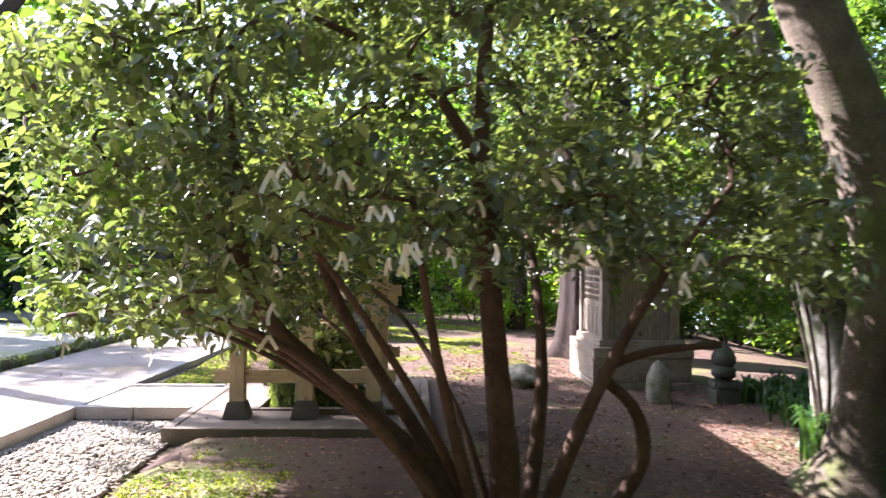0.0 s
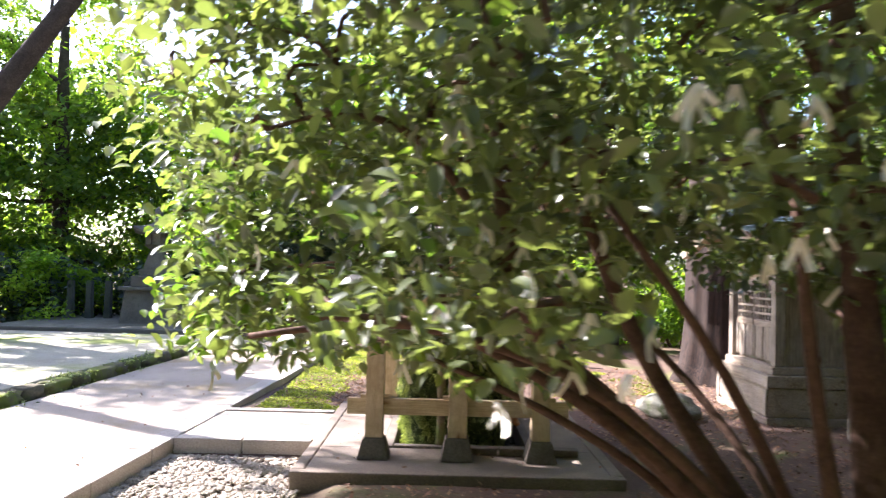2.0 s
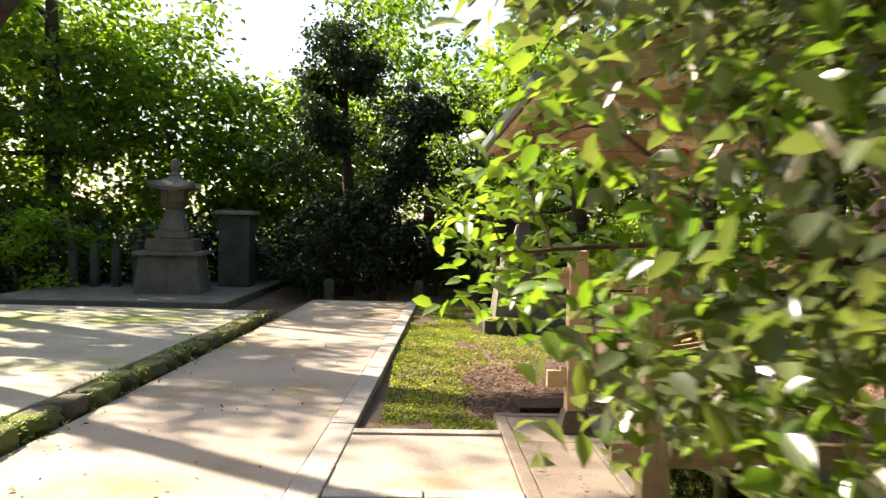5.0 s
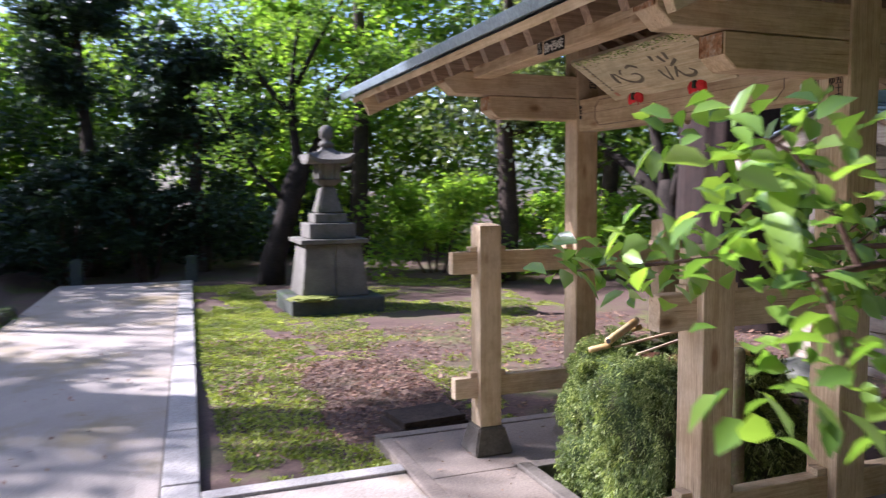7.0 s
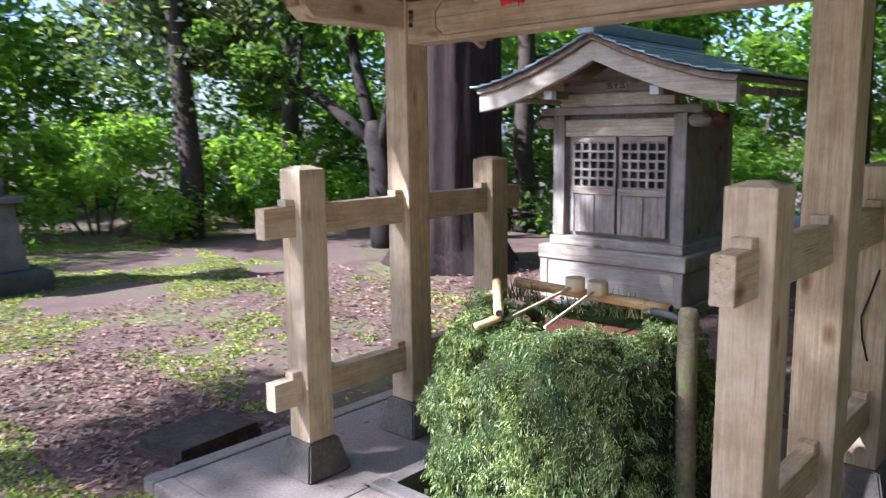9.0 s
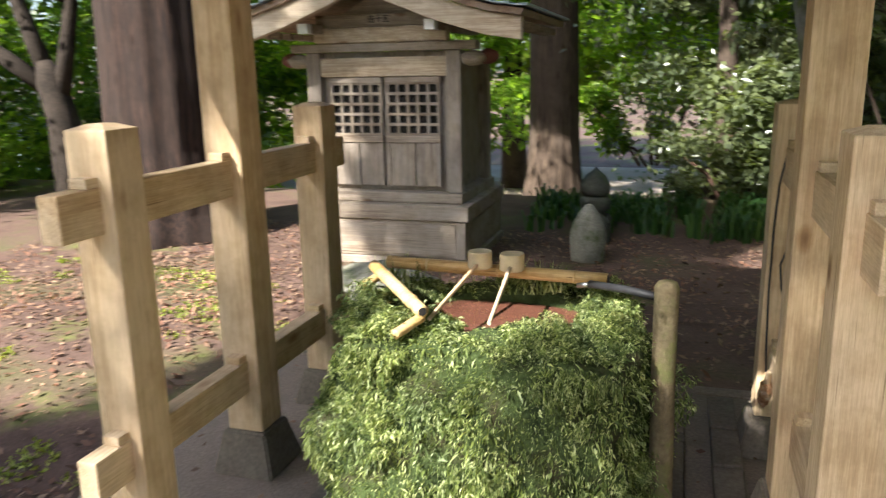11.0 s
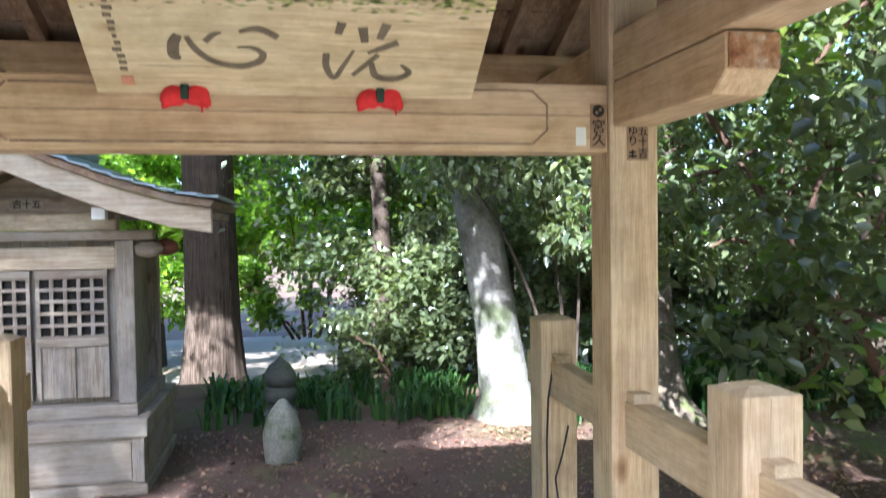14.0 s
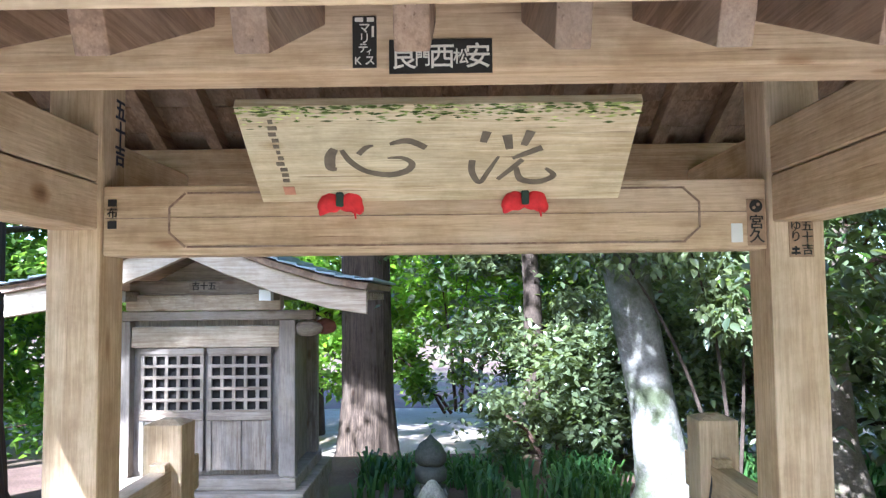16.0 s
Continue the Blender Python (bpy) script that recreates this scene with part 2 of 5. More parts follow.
egg_stone = mottled("boulder", [(0.17, 0.165, 0.125), (0.29, 0.275, 0.22)], 7.0, 0.85, 0.6, 0.008, 60.0, stain=((0.10, 0.115, 0.055), 5.0, 0.52))
bark_wood = mottled("forest_bark", [(0.045, 0.033, 0.025), (0.085, 0.062, 0.046)], 5.0, 0.95, 0.8, 0.01, 40.0)
bark_black = mottled("dark_bark", [(0.022, 0.017, 0.013), (0.045, 0.034, 0.026)], 5.0, 0.95, 0.8, 0.01, 40.0)
bark_root = mottled("mossy_bark", [(0.10, 0.075, 0.055), (0.20, 0.16, 0.12)], 4.0, 0.95, 0.8, 0.012, 40.0, stain=((0.12, 0.15, 0.04), 1.6, 0.55))
edge_mat = mottled("mossy_edge_stone", [(0.10, 0.085, 0.055), (0.19, 0.165, 0.11)], 4.0, 0.95, 0.8, 0.012, 50.0, stain=((0.15, 0.18, 0.04), 2.0, 0.46))
leaf_spray = leaf_material("leaf_spray", [(0.085, 0.155, 0.03), (0.135, 0.225, 0.042), (0.20, 0.29, 0.058)], 0.28, 0.6, 0.4)
moss_leaf = leaf_material("low_moss", [(0.13, 0.17, 0.03), (0.21, 0.25, 0.045), (0.30, 0.33, 0.08), (0.40, 0.42, 0.16)], 0.7, 0.25, 0.3, 1.5)
red_wood = plain("red_wood", (0.16, 0.055, 0.04), 0.7)
gable_wood = wood("gable_timber", "x", (0.52, 0.42, 0.29), (0.36, 0.27, 0.18), (0.48, 0.42, 0.33), greyness=0.8)


# ---- mesh helpers ----
def mesh_ob(name, bm, mat, parent=None, label="", smooth=False):
    me = bpy.data.meshes.new(name)
    bm.to_mesh(me)
    bm.free()
    if mat:
        me.materials.append(mat)
    if smooth:
        me.polygons.foreach_set("use_smooth", [True] * len(me.polygons))
    ob = new(name, me)
    if parent:
        ob.parent = parent
    if label:
        ob["label"] = label
    return ob


def part(name, bm, material, parent, label="", smooth=False):
    return mesh_ob(name, bm, material, parent, label, smooth)


def raw_ob(name, verts, faces, mat, parent=None, smooth=False):
    me = bpy.data.meshes.new(name)
    me.from_pydata(verts, [], faces)
    me.materials.append(mat)
    if smooth:
        me.polygons.foreach_set("use_smooth", [True] * len(me.polygons))
    ob = new(name, me)
    if parent:
        ob.parent = parent
    return ob


def thing(name, label, category, m=None, group="", kind=""):
    e = new(name)
    if m is not None:
        e.matrix_basis = m
    return tagged(e, label, category, group, kind)


def box(x0, x1, y0, y1, z0, z1, bevel=0.006, bm=None, m=None):
    own = bmesh.new()
    r = bmesh.ops.create_cube(own, size=1)
    for v in r["verts"]:
        v.co = Vector(((x0 + x1) / 2 + v.co.x * (x1 - x0), (y0 + y1) / 2 + v.co.y * (y1 - y0), (z0 + z1) / 2 + v.co.z * (z1 - z0)))
    if bevel:
        bmesh.ops.bevel(own, geom=own.edges[:], offset=bevel, segments=2, affect="EDGES", profile=0.6)
    if m is not None:
        own.transform(m)
    if bm is None:
        return own
    join(bm, own)
    return bm


def join(bm, other):
    me = bpy.data.meshes.new("join_tmp")
    other.to_mesh(me)
    other.free()
    bm.from_mesh(me)
    bpy.data.meshes.remove(me)


def frustum(w0, d0, z0, w1, d1, z1, bevel=0.008, cx=0.0, cy=0.0):
    bm = bmesh.new()
    r = bmesh.ops.create_cube(bm, size=1)
    for v in r["verts"]:
        w, d, z = (w1, d1, z1) if v.co.z > 0 else (w0, d0, z0)
        v.co = Vector((cx + v.co.x * w, cy + v.co.y * d, z))
    if bevel:
        bmesh.ops.bevel(bm, geom=bm.edges[:], offset=bevel, segments=2, affect="EDGES")
    return bm


def prism(points, axis, a, b, bevel=0.004):
    """A closed outline in two axes, drawn out along the third from a to b."""
    bm = bmesh.new()
    idx = "xyz".index(axis)
    others = [k for k in range(3) if k != idx]

    def co(p, t):
        v = [0.0, 0.0, 0.0]
        v[idx], v[others[0]], v[others[1]] = t, p[0], p[1]
        return v
    lo = [bm.verts.new(co(p, a)) for p in points]
    hi = [bm.verts.new(co(p, b)) for p in points]
    n = len(points)
    bm.faces.new(lo)
    bm.faces.new(list(reversed(hi)))
    for i in range(n):
        bm.faces.new((lo[(i + 1) % n], lo[i], hi[i], hi[(i + 1) % n]))
    bmesh.ops.recalc_face_normals(bm, faces=bm.faces[:])
    if bevel:
        bmesh.ops.bevel(bm, geom=bm.edges[:], offset=bevel, segments=1, affect="EDGES")
    return bm


def tube(points, radii, seg=10, rough=0.0, seed=0):
    """A tapered round limb along points, with closed ends."""
    bm = bmesh.new()
    rng = random.Random(seed)
    pts = [Vector(p) for p in points]
    rings = []
    up = Vector((0.13, 0.97, 0.2))
    for i, p in enumerate(pts):
        d = (pts[min(i + 1, len(pts) - 1)] - pts[max(i - 1, 0)]).normalized()
        u = d.cross(up)
        if u.length < 0.05:
            u = d.cross(Vector((1, 0, 0)))
        u.normalize()
        w = d.cross(u)
        ring = []
        for k in range(seg):
            a = 2 * math.pi * k / seg
            r = radii[i] * (1 + rough * rng.uniform(-1, 1))
            ring.append(bm.verts.new(p + (u * math.cos(a) + w * math.sin(a)) * r))
        rings.append(ring)
    for a, b in zip(rings, rings[1:]):
        for k in range(seg):
            bm.faces.new((a[k], a[(k + 1) % seg], b[(k + 1) % seg], b[k]))
    bm.faces.new(list(reversed(rings[0])))
    bm.faces.new(rings[-1])
    bmesh.ops.recalc_face_normals(bm, faces=bm.faces[:])
    return bm


def lathe(profile, seg=24, wobble=0.0, seed=0):
    bm = bmesh.new()
    rings = []
    for r, z in profile:
        rings.append([bm.verts.new((r * math.cos(2 * math.pi * k / seg), r * math.sin(2 * math.pi * k / seg), z)) for k in range(seg)])
    for a, b in zip(rings, rings[1:]):
        for k in range(seg):
            bm.faces.new((a[k], a[(k + 1) % seg], b[(k + 1) % seg], b[k]))
    bm.faces.new(list(reversed(rings[0])))
    bm.faces.new(rings[-1])
    if wobble:
        for v in bm.verts:
            v.co *= 1 + wobble * noise.noise(v.co * 4 + Vector((seed, seed, 0)))
    return bm


def stone_lump(sx, sy, sz, amp=0.12, freq=2.0, seed=0, sub=4):
    bm = bmesh.new()
    bmesh.ops.create_icosphere(bm, subdivisions=sub, radius=1)
    for v in bm.verts:
        n = v.co.normalized()
        k = 1 + amp * noise.noise(n * freq + Vector((seed * 3.1, seed, 0))) + 0.3 * amp * noise.noise(n * freq * 4 + Vector((seed, 0, 0)))
        v.co = Vector((n.x * sx * k, n.y * sy * k, n.z * sz * k))
    return bm


def leaf_cloud(centres, count, size, spread, seed, droop=0.35, shape=1.8, fold=True):
    """Verts and faces of many small pointed leaves round the centres."""
    rng = np.random.default_rng(seed)
    cs = np.array(centres, float)
    pick = rng.integers(0, len(cs), count)
    r = rng.normal(0, 1, (count, 3))
    r /= np.linalg.norm(r, axis=1)[:, None] + 1e-9
    rad = rng.uniform(0, 1, count) ** (1 / 2.2)
    pos = cs[pick, :3] + r * rad[:, None] * np.array(spread) * (cs[pick, 3:4] if cs.shape[1] > 3 else 1)
    yaw = rng.uniform(0, 2 * np.pi, count)
    pit = rng.normal(-droop, 0.45, count)
    d = np.stack([np.cos(yaw) * np.cos(pit), np.sin(yaw) * np.cos(pit), np.sin(pit)], 1)
    side = np.cross(d, np.array([0, 0, 1.0]))
    side /= np.linalg.norm(side, axis=1)[:, None] + 1e-9
    roll = rng.normal(0, 0.6, count)
    nrm = np.cross(side, d)
    side2 = side * np.cos(roll)[:, None] + nrm * np.sin(roll)[:, None]
    nrm2 = np.cross(side2, d)
    s = size * rng.uniform(0.65, 1.3, count)[:, None]
    w = s / shape / 2
    a = pos
    b = pos + d * s * 0.45 + side2 * w + nrm2 * w * 0.35
    c = pos + d * s
    e = pos + d * s * 0.45 - side2 * w + nrm2 * w * 0.35
    v = np.stack([a, b, c, e], 1).reshape(-1, 3)
    i = np.arange(count) * 4
    f = np.concatenate([np.stack([i, i + 1, i + 2], 1), np.stack([i, i + 2, i + 3], 1)])
    return v, f


def fast_mesh(name, v, f, mat, parent=None):
    me = bpy.data.meshes.new(name)
    v = np.asarray(v, np.float32)
    f = np.asarray(f, np.int32)
    me.vertices.add(len(v))
    me.vertices.foreach_set("co", v.ravel())
    k = f.shape[1]
    me.loops.add(f.size)
    me.loops.foreach_set("vertex_index", f.ravel())
    me.polygons.add(len(f))
    me.polygons.foreach_set("loop_start", np.arange(0, f.size, k, dtype=np.int32))
    me.polygons.foreach_set("loop_total", np.full(len(f), k, np.int32))
    me.update(calc_edges=True)
    me.materials.append(mat)
    ob = new(name, me)
    if parent:
        ob.parent = parent
    return ob


def curve_points(a, b, bend, n=7):
    a, b, bend = Vector(a), Vector(b), Vector(bend)
    return [a.lerp(b, t / (n - 1)) + bend * math.sin(math.pi * t / (n - 1)) for t in range(n)]


def oval_cloud(centres, count, size, spread, seed, droop=0.35):
    """Like leaf_cloud, with six-cornered glossy oval leaves."""
    v, f = leaf_cloud(centres, count, size, spread, seed, droop)
    q = v.reshape(-1, 4, 3)
    a, b, c, e = q[:, 0], q[:, 1], q[:, 2], q[:, 3]
    m = (b + e) / 2
    b1, b2 = m + (b - m) * 0.85 - (c - a) * 0.2, m + (b - m) * 0.95 + (c - a) * 0.18
    e1, e2 = m + (e - m) * 0.85 - (c - a) * 0.2, m + (e - m) * 0.95 + (c - a) * 0.18
    mid = m - (b + e - 2 * (a + (c - a) * 0.45)) * 0.5
    c = c - np.array([0, 0, 1.0]) * np.linalg.norm(c - a, axis=1)[:, None] * 0.12
    out = np.stack([a, b1, b2, c, e2, e1, mid], 1).reshape(-1, 3)
    i = np.arange(len(q)) * 7
    fs = [np.stack([i + x, i + y, i + 6], 1) for x, y in ((0, 1), (1, 2), (2, 3), (3, 4), (4, 5), (5, 0))]
    return out, np.concatenate(fs)


def furrowed(pts, radii, seed):
    """A thick trunk with upright ridges and furrows of bark and root flare."""
    rng = random.Random(seed)
    seg = 72
    ridge = [rng.uniform(-0.035, 0.03) for _ in range(seg)]
    flare = [0.10 * math.sin(5 * 2 * math.pi * k / seg + seed) for k in range(seg)]
    fine, rad = [], []
    for i in range(len(pts) - 1):
        for k in range(6):
            t = k / 6
            fine.append(Vector(pts[i]).lerp(Vector(pts[i + 1]), t))
            rad.append(radii[i] + (radii[i + 1] - radii[i]) * t)
    fine.append(Vector(pts[-1]))
    rad.append(radii[-1])
    bm = bmesh.new()
    rings = []
    for p, r in zip(fine, rad):
        low = max(0.0, 1 - max(0.0, p.z) / 0.9)
        ring = []
        for k in range(seg):
            a = 2 * math.pi * k / seg
            w = 1 + ridge[k] + flare[k] * low * low + 0.02 * noise.noise(Vector((math.cos(a) * 3, math.sin(a) * 3, p.z * 0.8 + seed)))
            ring.append(bm.verts.new((p.x + math.cos(a) * r * w, p.y + math.sin(a) * r * w, p.z)))
        rings.append(ring)
    for a, b in zip(rings, rings[1:]):
        for k in range(seg):
            bm.faces.new((a[k], a[(k + 1) % seg], b[(k + 1) % seg], b[k]))
    bm.faces.new(rings[-1])
    return bm


# ---- ground ----
def ground_sheet():
    """One sheet to the horizon, fine and uneven near the path, lower than the paving."""
    xs = np.concatenate([[-600, -200, -80, -40, -25], np.arange(-16, 12.01, 0.2), [18, 30, 60, 200, 600]])
    ys = np.concatenate([[-600, -200, -80, -40, -22], np.arange(-12, 12.01, 0.2), [18, 30, 60, 200, 600]])
    v = []
    for y in ys:
        for x in xs:
            z = -0.055
            if abs(x) < 30 and abs(y) < 30:
                z += 0.030 * noise.noise(Vector((x * 0.8, y * 0.8, 0))) + 0.012 * noise.noise(Vector((x * 3, y * 3, 5)))
                if y > 6.5:
                    z -= min(1.2, (y - 6.5) * 0.22)
                if -4.6 < y < -2.3:
                    z = -0.16
                if 0.4 < x < 5.6 and -2.4 < y < -1.0:
                    z = -0.14
                if abs(x) < 1.25 and abs(y) < 1.1:
                    z = -0.17
            elif y > 12:
                z = -1.25
            v.append((x, y, z))
    nx, ny = len(xs), len(ys)
    f = [(j * nx + i, j * nx + i + 1, (j + 1) * nx + i + 1, (j + 1) * nx + i) for j in range(ny - 1) for i in range(nx - 1)]
    ob = raw_ob("ground", v, f, soil, smooth=True)
    return tagged(ob, "brown soil with moss patches and fallen leaves", "ground", kind="structure")


ground_sheet()
PATH_LINE = Matrix.Translation((0, -2.18, 0)) @ Matrix.Rotation(radians(-2.57), 4, "Z")
road = part("road", box(-10.0, 30, -1.97, -0.188, -0.3, 0.0, 0.01, None, PATH_LINE), concrete, None)
tagged(road, "pale worn concrete shrine path dusted with soil", "path", kind="structure")
connector = part("pavement", box(-0.74, 0.375, -2.20, -1.124, -0.3, -0.006, 0.01), concrete, None)
tagged(connector, "short concrete walkway from path to basin", "pavement", kind="structure")

# kerb stones along the path
kerb = thing("kerb", "row of pale stone kerbs beside the concrete path", "kerb", kind="structure")
x = -10.0
rng = random.Random(3)
while x < 26:
    w = 0.9 + rng.uniform(-0.05, 0.05)
    part("kerb_stone", box(x + 0.004, x + w - 0.004, -0.184, 0.0, -0.3, 0.008 + rng.uniform(-0.003, 0.003), 0.012, None, PATH_LINE), kerb_stone, kerb)
    x += w
for i in range(2):
    part("kerb_stone", box(0.379, 0.50, -2.19 + i * 0.535, -1.665 + i * 0.535, -0.3, 0.012, 0.01), kerb_stone, kerb)
part("kerb_stone", box(-0.85, -0.744, -2.14, -1.125, -0.3, 0.010, 0.01), kerb_stone, kerb)

# platform: four slabs round a sunken drain
platform = thing("platform", "worn concrete platform of the purification fountain", "platform", kind="structure")
for x0, x1, y0, y1 in ((-1.28, -0.60, -1.03, 1.03), (0.60, 1.28, -1.03, 1.03), (-0.596, 0.596, -1.03, -0.56), (-0.596, 0.596, 0.62, 1.03)):
    part("slab", box(x0, x1, y0, y1, -0.28, 0.0, 0.008), platform_mat, platform)
for x0, x1, y0, y1 in ((-1.37, -1.284, -1.12, 1.12), (1.284, 1.37, -1.12, 1.12), (-1.28, 1.28, -1.12, -1.034), (-1.28, 1.28, 1.034, 1.12)):
    part("edge_stone", box(x0, x1, y0, y1, -0.3, 0.006, 0.012), platform_mat, platform)
for x0, x1, y0, y1 in ((-0.60, 0.60, -0.556, -0.48), (-0.60, 0.60, 0.54, 0.616), (0.52, 0.596, -0.475, 0.535), (-0.596, -0.52, -0.475, 0.535)):
    part("drain_edge", box(x0, x1, y0, y1, -0.28, 0.016, 0.008), base_stone, platform)


def pebbles(name, label, x0, x1, y0, y1, z, count, lo, hi, mat, seed):
    rng = np.random.default_rng(seed)
    base = bmesh.new()
    bmesh.ops.create_icosphere(base, subdivisions=1, radius=1)
    bv = np.array([v.co[:] for v in base.verts])
    bf = np.array([[v.index for v in f.verts] for f in base.faces])
    base.free()
    p = np.stack([rng.uniform(x0, x1, count), rng.uniform(y0, y1, count), np.full(count, z)], 1)
    s = rng.uniform(lo, hi, (count, 1, 1)) * rng.uniform(0.6, 1.2, (count, 1, 3)) * np.array([1, 1, 0.6])
    a = rng.uniform(0, 6.28, count)
    rot = np.zeros((count, 3, 3))
    rot[:, 0, 0], rot[:, 0, 1], rot[:, 1, 0], rot[:, 1, 1], rot[:, 2, 2] = np.cos(a), -np.sin(a), np.sin(a), np.cos(a), 1
    v = np.einsum("nij,nvj->nvi", rot, bv[None] * s) + p[:, None]
    f = bf[None] + (np.arange(count) * len(bv))[:, None, None]
    ob = fast_mesh(name, v.reshape(-1, 3), f.reshape(-1, 3), mat)
    return tagged(ob, label, "gravel", kind="stuff")


pebbles("gravel", "pale gravel bed between path kerb and basin", 0.51, 5.4, -2.45, -1.05, -0.115, 11000, 0.012, 0.03, gravel_mat, 5)
pebbles("drain_pebbles", "dark wet pebbles in the drain round the basin", -0.55, 0.55, -0.5, 0.56, -0.14, 1100, 0.015, 0.035, dark_stone, 6)

lid = thing("drain_cover", "two dark weathered boards stacked beside the platform", "boards", pose(-1.62, -0.72, -0.04, 0, 0, 6))
part("board", box(-0.17, 0.17, -0.24, 0.24, -0.01, 0.03, 0.006), bark_wood, lid)
part("board", box(-0.15, 0.17, -0.21, 0.22, 0.032, 0.07, 0.006), bark_wood, lid)

# moss terrace across the path
terrace = thing("terrace", "low mossy stone terrace along the path", "terrace", kind="structure")
part("terrace_top", box(-7.2, 14, -9.0, -2.30, -0.3, 0.09, 0.03, None, PATH_LINE), sand_mat, terrace)
x = -7.25
rng = random.Random(8)
while x < 12:
    w = rng.uniform(0.35, 0.8)
    bm = stone_lump(w / 2, 0.13, 0.13, 0.35, 3.0, int(x * 10), 3)
    for v in bm.verts:
        v.co.x = max(-w * 0.46, min(w * 0.46, v.co.x * 1.1))
        v.co.z = max(-0.2, min(0.085, v.co.z * 1.1))
    bm.transform(PATH_LINE @ Matrix.Translation((x + w / 2, -2.14 + rng.uniform(-0.03, 0.03), 0.02)))
    part("edge_stone", bm, edge_mat, terrace, smooth=True)
    x += w
part("terrace_step", box(-14, -8.2, -9.0, -4.9, -0.3, 0.10, 0.03), granite, terrace)


# ---- pavilion ----
A, B, HS = 0.895, 0.60, 1.285


def pavilion():
    p = thing("fountain_pavilion", "weathered cedar pavilion with braced posts over basin", "pavilion")
    for sx in (-1, 1):
        cx = sx * A
        # main post with its base stone
        part("main_post", box(cx - 0.068, cx + 0.068, -0.068, 0.068, 0.16, 2.40, 0.008), wood_z, p)
        part("post_base", frustum(0.24, 0.24, 0.0, 0.165, 0.165, 0.16, 0.008, cx, 0.0), base_stone, p, "tapered dark stone footing")
        for sy in (-1, 1):
            cy = sy * B
            bm = box(cx - 0.064, cx + 0.064, cy - 0.064, cy + 0.064, 0.15, HS - 0.02, 0.006)
            join(bm, frustum(0.122, 0.122, HS - 0.022, 0.05, 0.05, HS - 0.008, 0, cx, cy))
            part("brace_post", bm, wood_z, p)
            part("post_base", frustum(0.23, 0.23, 0.0, 0.155, 0.155, 0.15, 0.008, cx, cy), base_stone, p, "tapered dark stone footing")
        for z0, z1, ext in ((1.0, 1.122, 0.21), (0.31, 0.425, 0.20)):
            part("rail", box(cx - 0.03, cx + 0.03, -B - ext, B + ext, z0, z1, 0.005), wood_y, p)
            for y in (-B - 0.085, -B + 0.085, -0.09, 0.09, B - 0.085, B + 0.085):
                part("wedge", box(cx - 0.026, cx + 0.026, y - 0.022, y + 0.022, z1, z1 + 0.026, 0.003), wood_y, p)
        # bracket arms
        part("bracket_arm", prism([(-0.60, 1.885), (-0.55, 1.845), (0.55, 1.845), (0.60, 1.885), (0.60, 1.962), (-0.60, 1.962)], "x", cx - 0.058, cx + 0.058), wood_y, p)
        part("bracket_arm", prism([(-0.86, 2.02), (-0.80, 1.966), (0.80, 1.966), (0.86, 2.02), (0.86, 2.085), (-0.86, 2.085)], "x", cx - 0.058, cx + 0.058), wood_y, p)
    for sx in (-1, 1):
        for y, z0, z1 in ((-0.602, 1.888, 1.958), (-0.862, 2.022, 2.082)):
            part("rotten_end", box(sx * A - 0.054, sx * A + 0.054, y - 0.006, y + 0.001, z0, z1, 0.002), rot_wood, p, "flaking reddish end grain")
    tie = part("tie_beam", box(-A + 0.069, A - 0.069, -0.058, 0.058, 1.78, 1.955, 0.005), wood_x, p)
    # carved outline on the tie beam
    bm = bmesh.new()
    for z in (1.800, 1.935):
        box(-0.615, 0.625, -0.0605, -0.057, z - 0.0025, z + 0.0025, 0, bm)
    for s in (-1, 1):
        box(s * 0.66 - 0.0025, s * 0.66 + 0.0025, -0.0605, -0.057, 1.835, 1.90, 0, bm)
        for zz, t in ((1.818, -s), (1.917, s)):
            box(-0.027, 0.027, -0.0605, -0.057, -0.0025, 0.0025, 0, bm, Matrix.Translation((s * 0.64, 0, zz)) @ Matrix.Rotation(radians(42 * t), 4, "Y"))
    box(-0.82, 0.82, -0.0600, -0.0575, 1.8725, 1.8745, 0, bm)
    part("carved_line", bm, roof_wood, tie)
    # purlins and ridge
    for y in (-0.64, 0.64):
        part("purlin", box(-1.30, 1.30, y - 0.055, y + 0.055, 2.05, 2.175, 0.006), wood_x, p)
    part("ridge_beam", box(-1.30, 1.30, -0.055, 0.055, 2.38, 2.50, 0.006), wood_x, p)
    # rafters, boards and the copper roof
    slope = math.atan2(0.55, 1.22)
    for s in (-1, 1):
        turn = Matrix.Translation((0, 0, 2.56)) @ Matrix.Rotation(-s * slope, 4, "X") if s > 0 else Matrix.Translation((0, 0, 2.56)) @ Matrix.Rotation(slope, 4, "X")
        length = 1.34
        for i in range(15):
            rx = -1.30 + i * 2.60 / 14
            y0, y1 = (0.02, length - 0.105) if s > 0 else (-length + 0.105, -0.02)
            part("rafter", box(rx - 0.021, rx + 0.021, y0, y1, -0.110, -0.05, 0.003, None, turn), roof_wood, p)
        n = 9
        span = length - 0.105
        for i in range(n):
            a, b = i * span / n, (i + 1) * span / n - 0.004
            y0, y1 = (a, b) if s > 0 else (-b, -a)
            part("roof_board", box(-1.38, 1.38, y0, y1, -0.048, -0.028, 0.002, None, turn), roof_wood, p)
        y0, y1 = (length - 0.10, length + 0.012) if s > 0 else (-length - 0.012, -length + 0.10)
